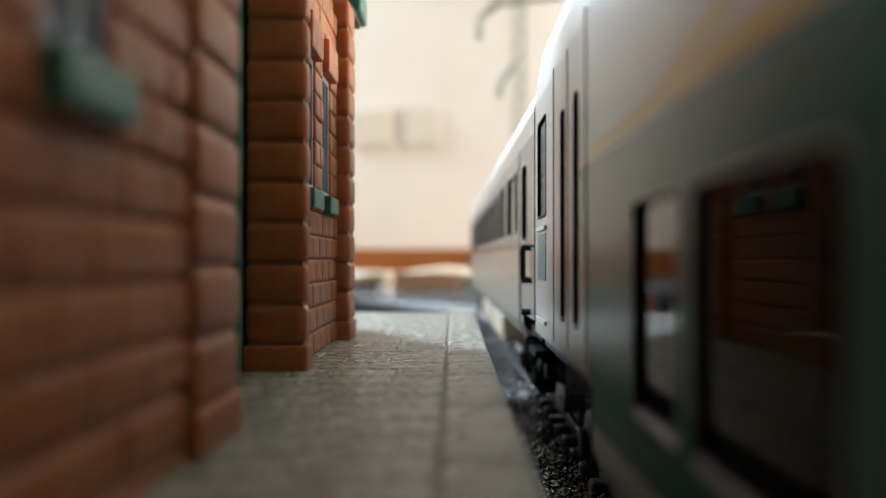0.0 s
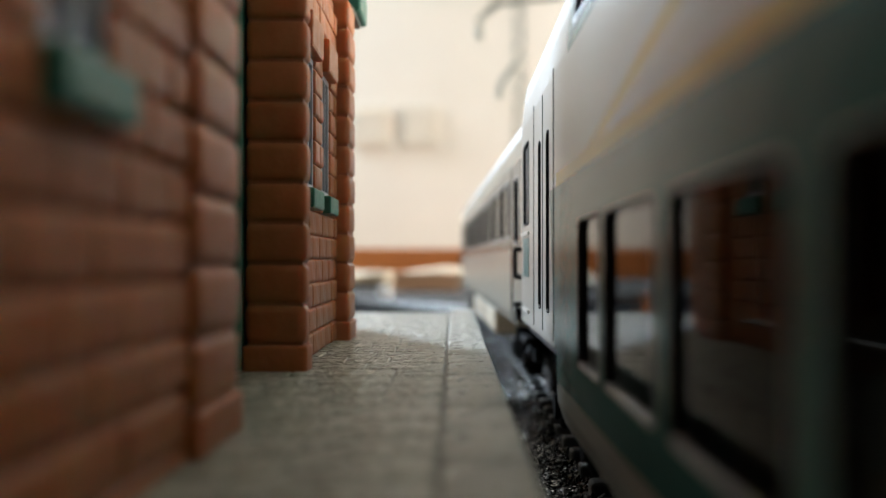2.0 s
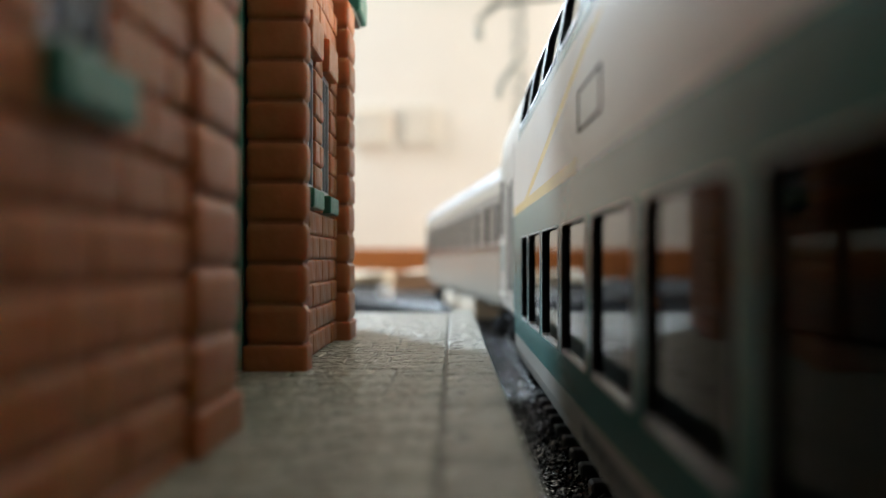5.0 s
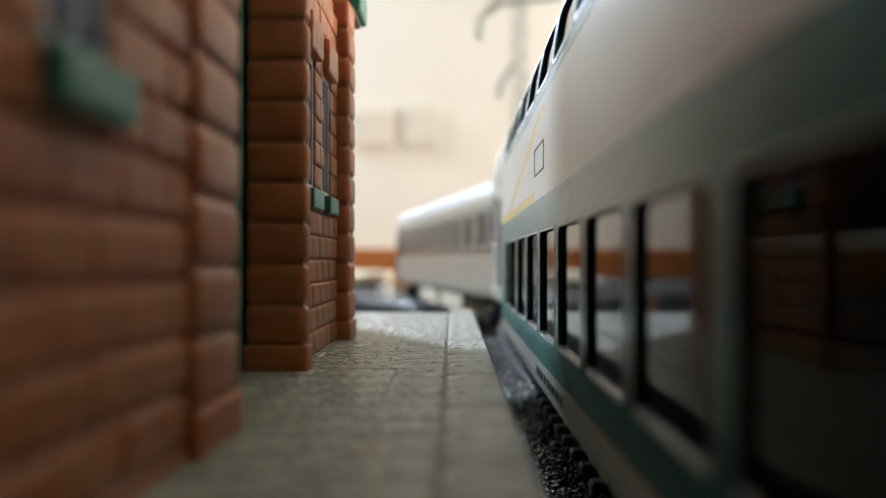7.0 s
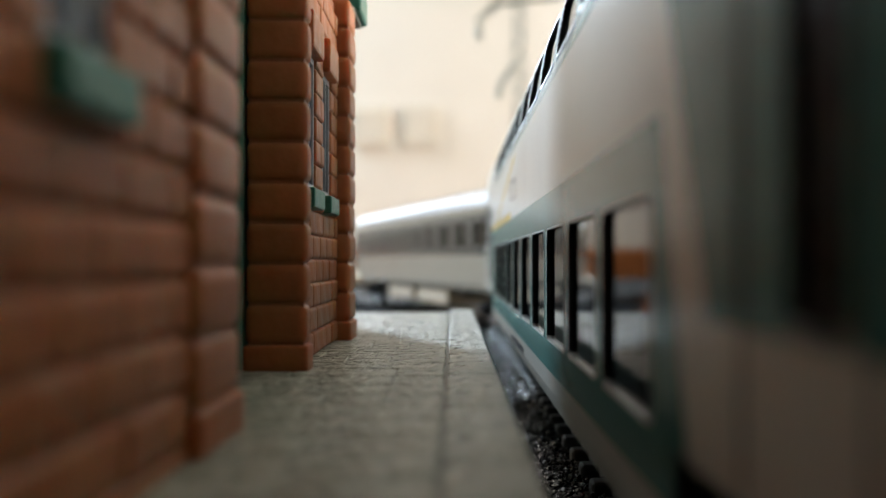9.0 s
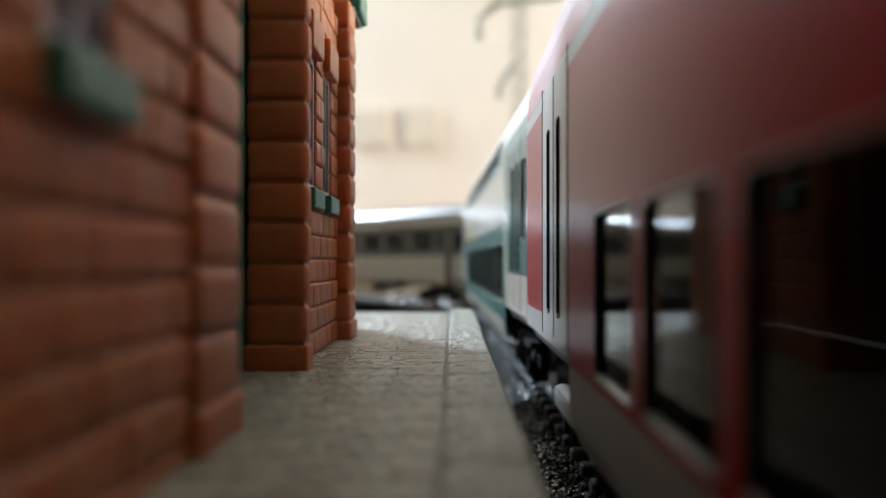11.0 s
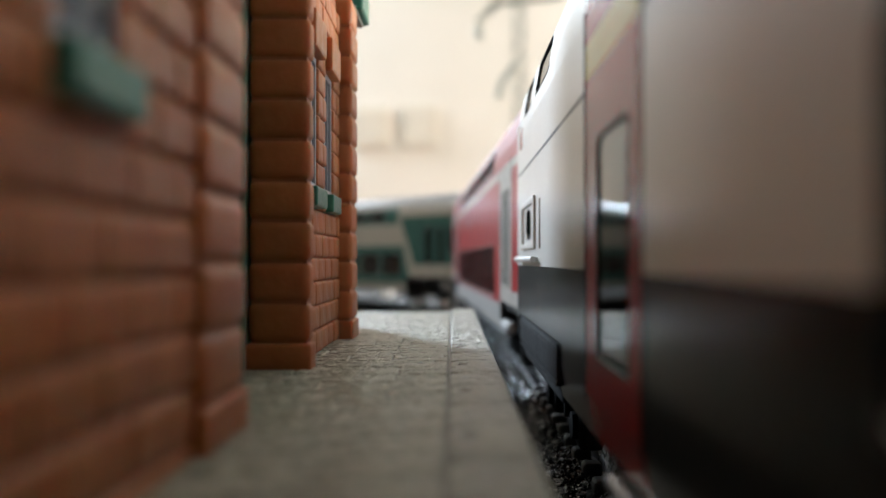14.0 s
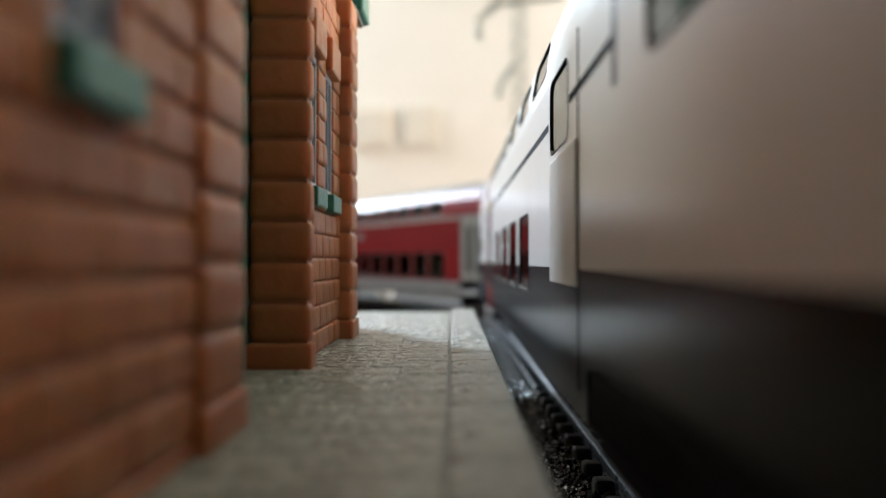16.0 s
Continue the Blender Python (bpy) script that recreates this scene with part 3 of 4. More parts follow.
def ring(name, w, h, r, wide, proud, mats, deep=0.5):
    """A frame with rounded corners in an opening w by h (mm), lying in the y-z plane, facing -x: a dark reveal with a bright foot,
    a thin bright lip, and the body's paint filled in at the corners. mats: reveal, lip, paint above, paint below, foot."""
    def loop(hw, hh, rad):
        pts = []
        for cx, cy, a0 in ((hw - rad, hh - rad, 0), (-hw + rad, hh - rad, 90), (-hw + rad, -hh + rad, 180), (hw - rad, -hh + rad, 270)):
            for k in range(5):
                a = radians(a0 + 22.5 * k)
                pts.append((cx + rad * math.cos(a), cy + rad * math.sin(a)))
        return pts
    i, o = loop(w / 2 - 0.08 - wide, h / 2 - 0.08 - wide, r), loop(w / 2 - 0.04, h / 2 - 0.04, r + wide)
    q = loop(w / 2 + 0.02, h / 2 + 0.02, 0.02)
    n = len(i)
    v = [(deep, *p) for p in i] + [(-proud, *p) for p in i] + [(-proud, *p) for p in o] + [(0.02, *p) for p in o] + [(0.03, *p) for p in q]
    f, fm = [], []
    for k in range(n):
        j = (k + 1) % n
        # the reveal's foot is painted bright for the light caught from above
        foot = i[k][1] < -h / 2 + r and i[j][1] < -h / 2 + r and abs(i[k][1] - i[j][1]) < 0.3 * r
        for b, m in ((0, 4 if foot else 0), (n, 1), (2 * n, 1), (3 * n, 2 if i[k][1] > 0 else 3)):
            f.append((b + k, b + j, b + n + j, b + n + k))
            fm.append(m)
    return mesh_from(name, [tuple(c * MM for c in p) for p in v], f, mats, face_mats=fm)


def wheelset_mesh():
    b = bmesh.new()
    for s in (-1, 1):
        rod_bm((s * 7.4 * MM, 0, 0), (s * 8.0 * MM, 0, 0), 6.1 * MM, 20, b)
        rod_bm((s * 8.0 * MM, 0, 0), (s * 10.2 * MM, 0, 0), 5.2 * MM, 20, b)
        for k in range(4):
            t = radians(90 * k)
            rod_bm((s * 10.2 * MM, 3 * MM * math.cos(t), 3 * MM * math.sin(t)), (s * 10.45 * MM, 3 * MM * math.cos(t), 3 * MM * math.sin(t)), 0.6 * MM, 8, b)
    rod_bm((-10.8 * MM, 0, 0), (10.8 * MM, 0, 0), 1.0 * MM, 10, b)
    return from_bm("wheelset", b, STEEL)


WHEELSET = wheelset_mesh()


def bogie_mesh():
    b = bmesh.new()
    for s in (-1, 1):
        mbox(min(s * 11.2, s * 12.8), max(s * 11.2, s * 12.8), -17, 17, 5.2, 7.6, 0.5, bm=b)
        for y in (-11.5, 11.5):
            mbox(min(s * 11.0, s * 13.4), max(s * 11.0, s * 13.4), y - 2.2, y + 2.2, 3.0, 7.4, 0.6, bm=b)
            rod_bm((s * 13.3 * MM, y * MM, 5.2 * MM), (s * 14.0 * MM, y * MM, 5.2 * MM), 1.4 * MM, 12, b)
        for y in (-4.5, 4.5):
            rod_bm((s * 12.6 * MM, y * MM, 5 * MM), (s * 12.6 * MM, y * MM, 9.6 * MM), 1.3 * MM, 10, b)
        mbox(min(s * 12.4, s * 14.2), max(s * 12.4, s * 14.2), -16, -6, 8.2, 9.2, 0.2, bm=b)
    mbox(-11.2, 11.2, -4, 4, 5.5, 10.5, 0.4, bm=b)
    return from_bm("bogie", b, RUBBER)


BOGIE = bogie_mesh()
SILVERBOX = from_bm("silver_box", mbox(-15.9, -14.2, -7, 7, 7.9, 10.0, 0.7), SILVERP)
PIVOT = 2.15         # units from each end to the bogie pivots
wheelsets = []


def panes(coach, prof, rows, glass, mats, wide=0.14, proud=0.06, r=1.0, deep=0.5):
    """A pane and a frame in every opening."""
    cache = {}
    for a, b, z0, z1 in rows:
        w, h = (b - a) * U / MM, z1 - z0
        key = (round(w, 2), round(h, 2), round(z0, 1))
        if key not in cache:
            cache[key] = (ring("window_frame", w, h, min(r, w * 0.3), wide, proud, mats, deep),
                          from_bm("pane", mbox(deep - 0.15, deep, -w / 2 - 0.1, w / 2 + 0.1, -h / 2 - 0.1, h / 2 + 0.1), glass))
        fm, pm = cache[key]
        zc = (z0 + z1) / 2
        xa, xb = profile_x(prof, z0), profile_x(prof, z1)
        lean = math.atan2(xa - xb, z1 - z0)
        for s in (-1, 1):
            turn = Euler((0, lean, 0)).to_matrix().to_4x4() if s < 0 else (Matrix.Rotation(math.pi, 4, "Z") @ Euler((0, lean, 0)).to_matrix().to_4x4())
            m = Matrix.Translation((s * (xa + xb) / 2 * MM, -(a + b) / 2 * U, zc * MM)) @ turn
            fo = part("window", fm, None, coach)
            fo.matrix_basis = m
            part("pane", pm, None, fo)


def running_gear(coach, length, silver=True):
    for y in (PIVOT, length - PIVOT):
        bo = part("bogie", BOGIE, None, coach)
        bo.location = (0, -y * U, 0)
        for dy in (-11.5, 11.5):
            w = part("wheelset", WHEELSET, None, bo, "steel wheelset")
            w.location = (0, dy * MM, 5.2 * MM)
            wheelsets.append(w)
        if silver:
            s = part("equipment_box", SILVERBOX, None, bo, "silver step box")
            s.location = (0, -3.5 * MM if y < 5 else 3.5 * MM, 0)
    for y, d in ((0, 1), (length, -1)):
        part("gangway", mbox(-8, 8, -y * U / MM - 2.4 if d < 0 else -0.2, -y * U / MM + 0.2 if d < 0 else 2.4, 15, 39, 0.8), BLACK, coach)
        part("coupler", mbox(-2, 2, -y * U / MM - 3 if d < 0 else -1, -y * U / MM + 1 if d < 0 else 3, 5.5, 8.5, 0.5), BLACK, coach)
        for s in (-9.5, 9.5):
            part("buffer", rod_bm((s * MM, -y * U - d * 0.5 * MM, 12 * MM), (s * MM, -y * U + d * 2.2 * MM, 12 * MM), 1.9 * MM, 14), BLACK, coach)


def groove(coach, y0, y1, z0, z1, mat=None, x=16.0, t=0.05):
    """A thin raised or dark line on the near side."""
    return part("panel_line", mbox(-x - t, -x + 0.3, -max(y0, y1) * U / MM, -min(y0, y1) * U / MM, z0, z1), mat or RUBBER, coach)


LEN2 = 17.5
LOW_TEAL = [(3.72, 4.38, 13.7, 24.8)] + [(4.5 + 1.125 * i, 5.46 + 1.125 * i, 13.7, 24.8) for i in range(9)]
LOW = [(3.66 + 1.03 * i, 4.54 + 1.03 * i, 13.7, 24.8) for i in range(10)]
HIGH = [(3.5 + 1.03 * i, 4.38 + 1.03 * i, 39.8, 45.4) for i in range(10)]
SLIM = [(1.62, 1.80, 16.4, 34.5), (2.18, 2.36, 16.4, 34.5), (15.05, 15.25, 16.4, 34.5), (15.6, 15.8, 16.4, 34.5)]
SLIM_TEAL = SLIM[:2] + [(15.62, 15.9, 19.5, 36.5), (16.2, 16.42, 19.5, 36.5)]


def double_decker(name, label, livery_mat, roof_mat, ends_open, low, slim, lines, paint, lip, door_paint):
    c = thing(name, label, "railway coach", group="coaches of the train")
    holes = low + HIGH + slim + ends_open
    part("body", skin("body", DECK2, LEN2, holes, livery_mat, roof_mat, 47.2, (2.78, 13.6)), None, c)
    panes(c, DECK2, low, GLASS, (RUBBER, lip, paint, paint, lip), wide=0.10, r=0.9)
    panes(c, DECK2, HIGH, GLASS, (RUBBER, SILVERP, paint, paint, SILVERP), wide=0.2, proud=0.1, r=1.4, deep=0.4)
    panes(c, DECK2, slim + ends_open, DARKGLASS, (RUBBER, RUBBER, door_paint, door_paint, LIPP), wide=0.16, proud=0.06, r=0.7, deep=0.4)
    part("floor", mbox(-15, 15, -LEN2 * U / MM + 1, -1, 12.2, 13.4), DARKP, c)
    part("underframe", mbox(-14.2, 14.2, -(LEN2 - 3) * U / MM, -3 * U / MM, 7.2, 12.2), BLACK, c)
    for y in lines:
        groove(c, y - 0.012, y + 0.012, 14.2, 39.4)
    for a, b in (lines[:2], lines[2:4]):
        groove(c, (a + b) / 2 - 0.01, (a + b) / 2 + 0.01, 14.4, 38.8)
    for i in range(7):
        if livery_mat is TEAL_LIVERY:
            part("lettering", mbox(-16.0, -15.7, -(7.7 + 0.24 * i) * U / MM, -(7.54 + 0.24 * i) * U / MM, 9.0, 9.9), DARKP, c)
    groove(c, 7.45, 8.15, 31.1, 31.25, x=16.0)
    groove(c, 7.45, 8.15, 34.0, 34.15, x=16.0)
    groove(c, 7.45, 7.47, 31.1, 34.15, x=16.0)
    groove(c, 8.13, 8.15, 31.1, 34.15, x=16.0)
    if livery_mat is RED_LIVERY:
        part("notice_panel", mbox(-16.04, -15.7, -8.13 * U / MM, -7.47 * U / MM, 31.25, 34.0), NOTICE, c, "pale grey-pink notice panel")
    running_gear(c, LEN2, livery_mat is RED_LIVERY)
    return c


teal = double_decker("double_deck_coach", "double-deck railway coach in teal and cream with yellow line", TEAL_LIVERY, ROOFGREY,
                     [(0.2, 0.8, 26.0, 36.5), (16.7, 17.15, 24.5, 36.0)], LOW_TEAL, SLIM_TEAL, (1.25, 2.62, 15.35, 16.6, 17.3), TEALP, LIPP, WHITEP)
for z in (15.4, 25.0):
    groove(teal, 0.2, 0.82, z - 0.25, z + 0.15, WHITEP, t=0.25)
part("door_panel", mbox(-16.06, -15.7, -0.78 * U / MM, -0.24 * U / MM, 19.6, 24.4), TEALP, teal, "teal lower door panel")
red = double_decker("double_deck_coach", "double-deck railway coach in red with white stripes and doors", RED_LIVERY, ROOFGREY, [], LOW, SLIM, (1.32, 2.72, 14.72, 16.12), REDP, LIPP, WHITEP)

DECK2W = [(15.6, 9.1), (16.0, 12.0)] + DECK2[3:]
IC_LOW = [(a, a + 1.12, 17.4, 27.6) for a in (7.52, 9.26, 10.77, 12.27)]
IC_HIGH = [(0.55, 1.25, 40.9, 44.9), (1.65, 2.7, 40.9, 44.9)] + [(5.75 + 1.57 * i, 6.9 + 1.57 * i, 40.9, 44.9) for i in range(6)]
IC_MID = [(15.1, 16.05, 31.6, 38.9), (18.1, 19.2, 31.6, 38.9)]
LEN3 = 20.3
IC_SMALL = [(0.92, 1.36, 24.1, 27.9)]
IC_DOOR = [(4.82, 5.56, 14.8, 29.8)]


def white_coach():
    c = thing("double_deck_coach", "double-deck coach in white with dark grey lower half, red door", "railway coach", group="coaches of the train")
    holes = IC_LOW + IC_HIGH + IC_SMALL + IC_DOOR + IC_MID
    part("body", skin("body", DECK2W, LEN3, holes, WHITE_LIVERY, ROOFGREY, 47.2, (3.3, 11.5)), None, c)
    panes(c, DECK2, IC_LOW, DIMGLASS, (RUBBER, RUBBER, IVORYP, DARKP, IVORYP), wide=0.10, proud=0.04, r=1.5, deep=0.3)
    panes(c, DECK2, IC_HIGH + IC_SMALL + IC_MID, DIMGLASS, (RUBBER, RUBBER, IVORYP, IVORYP, IVORYP), wide=0.10, proud=0.04, r=1.7, deep=0.3)
    panes(c, DECK2, IC_DOOR, GLASS, (RUBBER, RUBBER, REDP, REDP, LIPP), wide=0.10, proud=0.05, r=0.9, deep=0.25)
    part("floor", mbox(-15, 15, -LEN3 * U / MM + 1, -1, 10.2, 11.4), DARKP, c)
    part("underframe", mbox(-14.2, 14.2, -(LEN3 - 3.4) * U / MM, -3.4 * U / MM, 8.2, 10.2), BLACK, c)
    for s in (-15.98, 14.0):
        part("end_frame", mbox(s, s + 1.98, -0.5, 2.6, 11.5, 41.0), WHITE_LIVERY, c)
    for a0, a1, z0, z1 in ((0.48, 0.62, 22.9, 29.1), (1.66, 1.80, 22.9, 29.1), (0.62, 1.66, 28.3, 29.1), (0.62, 1.66, 22.9, 23.6)):
        part("window_surround", mbox(-16.3, -15.7, -a1 * U / MM, -a0 * U / MM, z0, z1, 0.1), WHITEP, c)
    for y in (4.46, 5.78, 16.45):
        groove(c, y - 0.015, y + 0.015, 11.5, 39.5)
    groove(c, 5.78, 15.0, 34.5, 35.2)
    groove(c, 16.1, 17.5, 34.5, 35.2)
    groove(c, 17.45, 17.55, 32.0, 39.5, DARKP)
    groove(c, 0.05, 4.46, 33.5, 33.8, DARKP)
    part("door_leaf", mbox(-16.25, -15.7, -16.43 * U / MM, -15.2 * U / MM, 19.4, 31.0, 0.2), IVORYP, c, "off-white door leaf")
    for i in range(9):
        part("lettering", mbox(-16.06, -15.8, -(7.5 + 0.3 * i) * U / MM, -(7.3 + 0.3 * i) * U / MM, 13.2, 13.6), TABLE, c)
    part("transom", mbox(-16.02, -15.6, -10.34 * U / MM, -9.29 * U / MM, 23.95, 24.15, 0.05), LIPP, c, "silver window transom")
    part("door_step", mbox(-16.5, -15.0, -5.65 * U / MM, -5.2 * U / MM, 7.8, 8.6, 0.3), STEEL, c, "silver door step")
    part("handrail", rod_bm((-16.7 * MM, -0.3 * U, 21.6 * MM), (-16.7 * MM, -2.1 * U, 21.6 * MM), 0.35 * MM), WHITEP, c)
    for y in (0.4, 1.2, 2.0):
        part("rail_holder", rod_bm((-15.9 * MM, -y * U, 21.6 * MM), (-16.8 * MM, -y * U, 21.6 * MM), 0.25 * MM, 6), WHITEP, c)
    for y0, y1 in ((0.3, 3.4), (16.9, 20.0)):
        part("bogie_cover", mbox(-16.25, -15.4, -y1 * U / MM, -y0 * U / MM, 10.0, 13.9, 0.9, 3), RUBBER, c)
        part("bogie_skirt", mbox(-15.6, -14.6, -(y1 - 0.1) * U / MM, -(y0 + 0.1) * U / MM, 8.3, 11.0, 0.3), RUBBER, c)
    running_gear(c, LEN3, False)
    return c


white = white_coach()

LEN1 = 17.0
S_WIN = [(1.75 + 1.35 * i, 2.75 + 1.35 * i, 25.2, 35.0) for i in range(10)] + [(15.05, 15.35, 25.2, 35.0)]
S_DOOR = [(0.35, 0.85, 24.0, 34.5), (15.85, 16.35, 24.0, 34.5)]


def single_decker():
    c = thing("passenger_coach", "single-deck railway coach with dark window band and cream lower side", "railway coach", group="coaches of the train")
    part("body", skin("body", DECK1, LEN1, S_WIN + S_DOOR, DARK_LIVERY, ROOFGREY, 40.6, (1.0, 14.5)), None, c)
    panes(c, DECK1, S_WIN + S_DOOR, GLASS, (RUBBER, LIPP, BANDP, BANDP, LIPP), wide=0.2, r=1.2)
    part("floor", mbox(-15, 15, -LEN1 * U / MM + 1, -1, 12.0, 13.2), DARKP, c)
    part("underframe", mbox(-11, 11, -(LEN1 - 4.5) * U / MM, -4.5 * U / MM, 8.5, 12.0, 0.5), BLACK, c)
    for y0, y1 in ((5.2, 8.2), (8.7, 11.6)):
        part("underfloor_tank", mbox(-14.6, 14.6, -y1 * U / MM, -y0 * U / MM, 4.6, 10.6, 1.2, 3), PAPER, c, "beige underfloor tank")
    for y in (1.1, 15.6):
        groove(c, y - 0.012, y + 0.012, 13.5, 37)
    for y in (0.35, 16.65):
        grip = rod_bm((-16.9 * MM, -y * U, 19.2 * MM), (-16.9 * MM, -y * U, 23.2 * MM), 0.35 * MM)
        for z in (15.2, 19.2, 23.2):
            rod_bm((-15.8 * MM, -y * U, z * MM), (-17.1 * MM, -y * U, z * MM), 0.4 * MM, 10, grip)
        part("handle", grip, BLACK, c, "black grab handle with round ends")
    part("rear_hood", mbox(-14.5, 14.5, -LEN1 * U / MM - 4.6, -LEN1 * U / MM + 1.5, 13.5, 44.5, 2.0), BLACK, c, "black rear end hood")
    running_gear(c, LEN1, False)
    return c


dark = single_decker()
GAP = 0.35
TEAL0 = 6.8
COACHES = [(dark, TEAL0 + GAP + LEN1, LEN1), (teal, TEAL0, LEN2), (red, TEAL0 - LEN2 - GAP, LEN2),
           (white, TEAL0 - 2 * (LEN2 + GAP), LEN3)]


# ---- small things round the track ----
def catenary_mast():
    k = 1.72
    m = thing("catenary_mast", "tall grey-green mast with bent arms behind the curve", "mast", (0.0555, 0.81, 0))
    for sx in (-1, 1):
        leg = bmesh.new()
        for sy in (-1, 1):
            mbox(sx * 4.6 - 0.6, sx * 4.6 + 0.6, sy * 3.0 - 0.4, sy * 3.0 + 0.4, 3, 300, bm=leg)
        part("lattice_leg", leg, MASTGREEN, m)
    lattice = bmesh.new()
    for i in range(33):
        z, d = 6 + 9 * i, 1 if i % 2 else -1
        for sy in (-3.0, 3.0):
            rod_bm((-4.6 * d * MM, sy * MM, z * MM), (4.6 * d * MM, sy * MM, (z + 9) * MM), 0.6 * MM, 6, lattice)
    part("lattice_braces", lattice, MASTGREEN, m)
    part("foot", mbox(-9, 9, -9, 9, 0, 4, 0.6), PAVING_BED, m)

    def arm(name, x0, z0, x1, z1, r):
        part(name, rod_bm((x0 * k * MM, 0, (31.5 + z0 * k) * MM), (x1 * k * MM, 0, (31.5 + z1 * k) * MM), r * MM, 10), MASTGREEN, m)

    arm("cantilever_arm", -21, 117, -9, 126, 2.2)
    arm("cantilever_arm", -9, 126, 21, 129, 2.2)
    arm("stay", -20, 118, -1, 138, 1.2)
    arm("lower_arm", 0, 98, -9, 87, 2.4)
    for x, z in ((-9.5, 80), (-19.5, 109)):
        b = bmesh.new()
        for i in range(4):
            rod_bm((x * k * MM, 0, (31.5 + z * k + i * 3) * MM), (x * k * MM, 0, (33.3 + z * k + i * 3) * MM), (3.6 - 0.3 * i) * MM, 12, b)
        rod_bm((x * k * MM, 0, (30 + z * k) * MM), (x * k * MM, 0, (45 + z * k) * MM), 0.8 * MM, 8, b)
        part("insulator", b, MASTGREEN, m)


catenary_mast()


def traffic_cone(x, y):
    c = thing("traffic_cone", "small orange plastic cone standing beside the platform", "cone", (x, y, 0))
    part("base", box_bm(-4 * MM, 4 * MM, -4 * MM, 4 * MM, 0, 1.5 * MM, 0.4 * MM), ORANGE, c)
    part("body", rod_bm((0, 0, 1.5 * MM), (0, 0, 17 * MM), 3.4 * MM, 20, None, 1.2 * MM), ORANGE, c, smooth=True)


traffic_cone(-0.072, 0.45)


def lump(name, label, category, x, y, sx, sy, sz, mat, seed):
    """A soft crumpled thing lying on the table."""
    b = bmesh.new()
    bmesh.ops.create_icosphere(b, subdivisions=4, radius=1)
    for v in b.verts:
        n = noise.noise(v.co * 1.6 + Vector((seed, 0, 0))) * 0.35 + noise.noise(v.co * 4 + Vector((0, seed, 0))) * 0.12
        c = v.co * (1 + n)
        v.co = Vector((c.x * sx, c.y * sy, max(0.0, (c.z * 0.55 + 0.45) * sz)))
    ob = new(name, from_bm(name, b, mat, True))
    ob.location = (x, y, 0.0002)
    return tagged(ob, label, category)


lump("crumpled_paper", "crumpled beige packing paper lying on the table", "paper", -0.095, 1.12, 0.052, 0.05, 0.019, PAPER, 2.0)
lump("crumpled_paper", "crumpled beige packing paper beside the wooden board", "paper", -0.01, 1.22, 0.05, 0.05, 0.021, PAPER, 7.0)
CARTON = surface("pale_brown_card", (0.62, 0.35, 0.20), (0.74, 0.45, 0.28), 0.6, coarse=20, fine=300, bump=0.1)
carton = thing("carton", "flat orange-brown cardboard box on the table", "box", (-0.028, 1.0, 0))
part("box", box_bm(-0.032, 0.034, -0.03, 0.03, 0, 0.016, 0.001), CARTON, carton)
part("lid", box_bm(-0.033, 0.035, -0.031, 0.031, 0.016, 0.0185, 0.0006), CARTON, carton)
# white ball added in place of a blurred bright spot of light
ball = bmesh.new()
bmesh.ops.create_uvsphere(ball, u_segments=24, v_segments=16, radius=6.2 * MM)
bmesh.ops.translate(ball, verts=ball.verts, vec=(0, 0, 6.2 * MM))
bb = new("bead", from_bm("bead", ball, WHITE, True))
bb.location = (-0.051, 0.722, 0)
tagged(bb, "shiny white ball standing in for a bright spot of light", "bead")


def phone():
    """The filming telephone, standing on the platform behind the eye: it shades what is close to it."""
    p = thing("smartphone", "black smartphone standing on its long edge on the platform", "phone", (0, 0, 0))
    part("case", mbox(-150, 7.6, -10, -2, PLAT / MM + 0.02, PLAT / MM + 75, 1.5), BLACK, p)


phone()


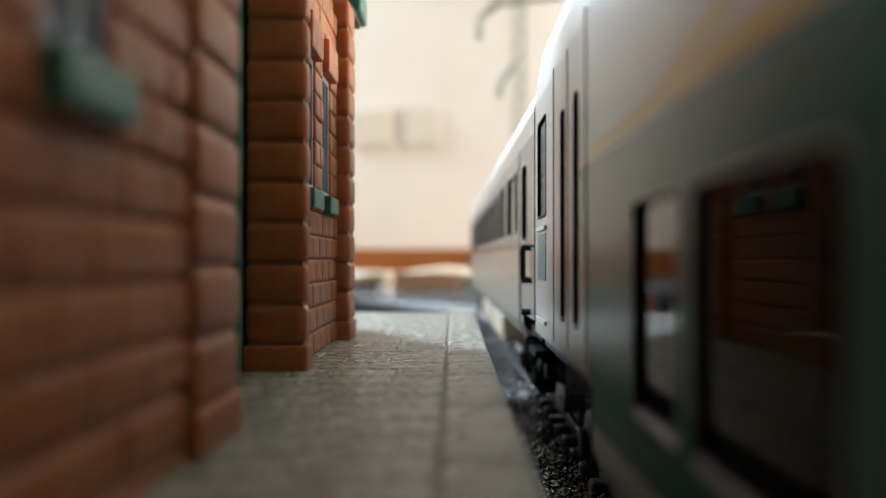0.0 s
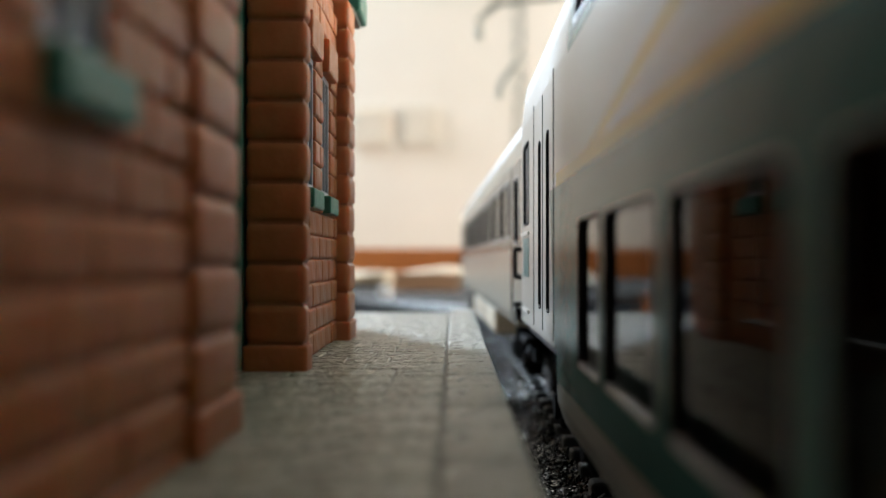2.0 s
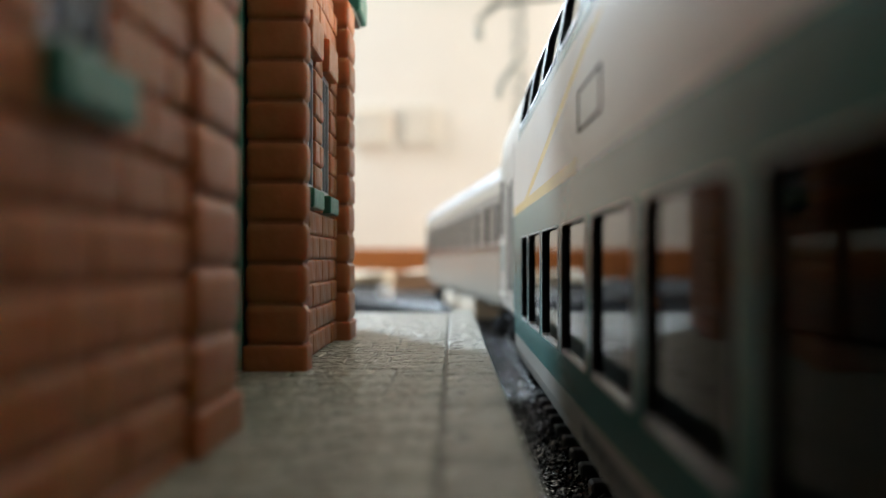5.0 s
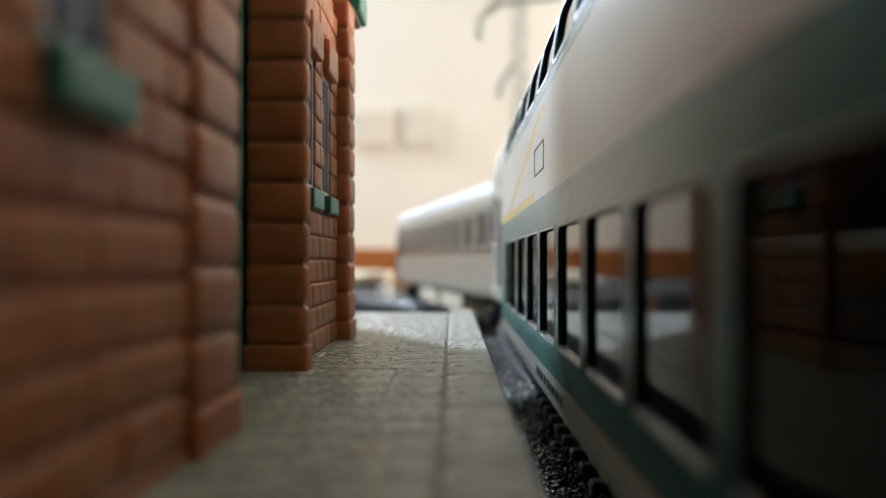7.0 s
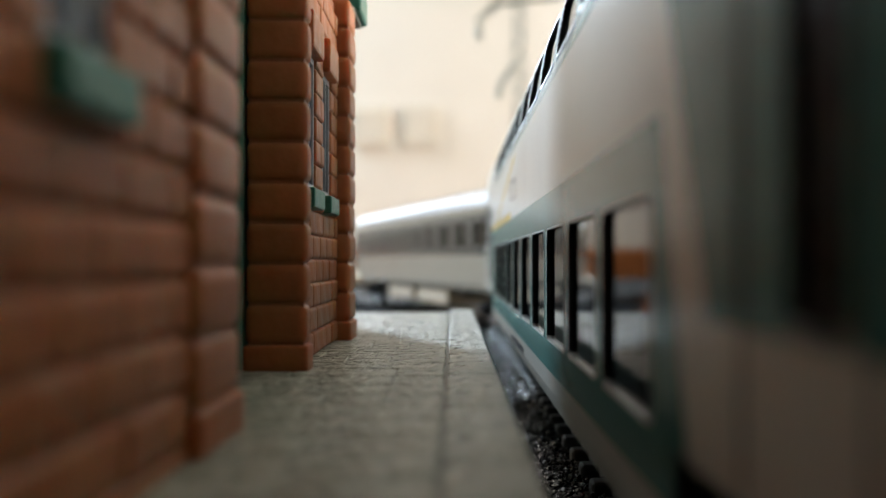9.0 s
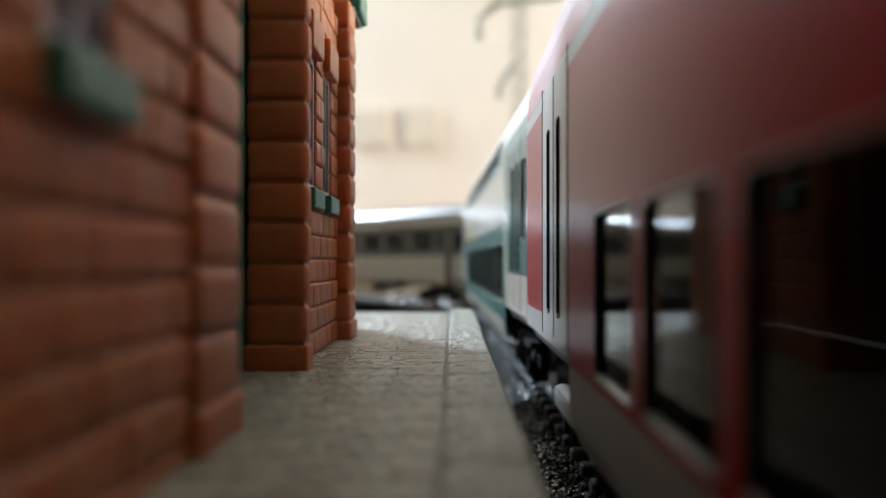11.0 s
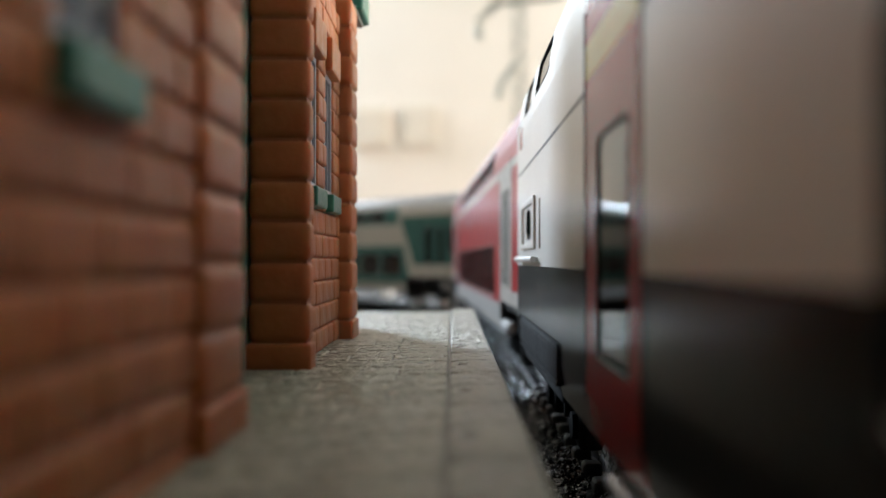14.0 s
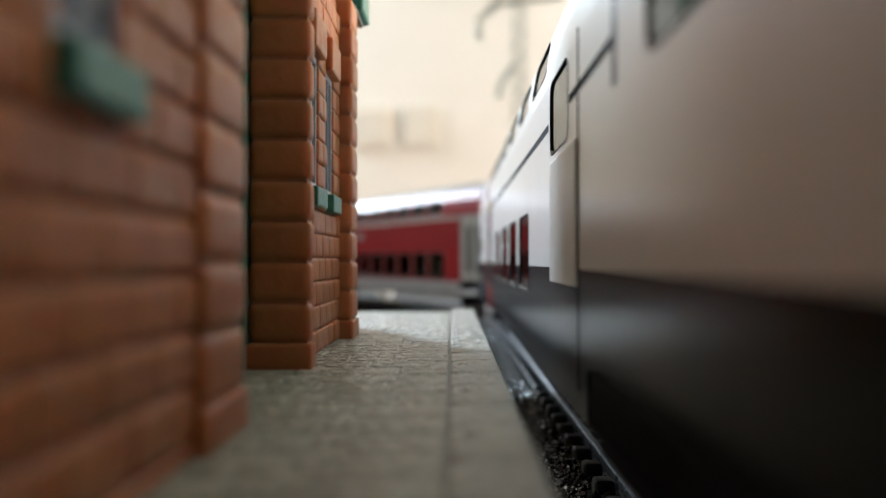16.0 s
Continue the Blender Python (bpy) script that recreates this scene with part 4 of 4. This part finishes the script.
# ---- how the train moves ----
# seconds and the way gone since the start, in units
WAY = [(0.0, 0.08), (0.55, 0.08), (1.0, 0.38), (1.5, 0.86), (2.0, 1.46), (2.5, 2.12), (3.0, 2.75), (3.5, 3.37), (4.0, 3.99), (5.25, 5.47),
       (6.5, 6.97), (7.0, 7.60), (7.5, 8.22), (8.0, 8.90), (8.5, 9.60), (9.0, 10.53), (9.2, 11.0), (9.7, 12.55), (10.2, 14.6), (10.7, 17.1), (11.3, 20.5),
       (11.5, 21.8), (12.0, 25.0), (12.5, 28.2), (13.0, 31.42), (13.5, 34.65), (14.0, 37.8), (14.5, 40.9), (15.0, 43.95), (15.5, 47.0), (16.0, 50.05)]


def way(t):
    ts, ss = zip(*WAY)
    i = max(0, min(len(ts) - 2, sum(1 for q in ts if q <= t) - 1))
    h = ts[i + 1] - ts[i]

    def slope(k):
        if k <= 1:
            return 0.0
        if k >= len(ts) - 1:
            return (ss[-1] - ss[-2]) / (ts[-1] - ts[-2])
        return (ss[k + 1] - ss[k - 1]) / (ts[k + 1] - ts[k - 1])
    q = (t - ts[i]) / h
    a, b, m0, m1 = ss[i], ss[i + 1], slope(i) * h, slope(i + 1) * h
    return a + q * m0 + q * q * (3 * (b - a) - 2 * m0 - m1) + q * q * q * (2 * (a - b) + m0 + m1)


def coach_pose(front, length):
    a, _ = track_point((front - PIVOT) * U)
    b, _ = track_point((front - length + PIVOT) * U)
    d = (a - b).normalized()
    origin = a + d * PIVOT * U
    return Matrix.Translation((origin.x, origin.y, RAIL)) @ Matrix.Rotation(math.atan2(-d.x, d.y), 4, "Z")


def motions():
    times = [i * 0.25 for i in range(65)]
    for ob, front, length in COACHES:
        walk(ob, [(t, coach_pose(front + way(t), length)) for t in times])
    # the wheels roll; a row at least every 80 degrees
    turns = [0.0]
    while turns[-1] < 16.0:
        t = turns[-1]
        step = 0.5
        while step > 0.067 and (way(min(16.0, t + step)) - way(t)) * U / (5.2 * MM) > radians(80):
            step -= 1 / 30
        turns.append(min(16.0, t + step))
    for w in wheelsets:
        at = w.location.copy()
        walk(w, [(t, Matrix.Translation(at) @ Matrix.Rotation(-way(t) * U / (5.2 * MM), 4, "X")) for t in turns])


motions()
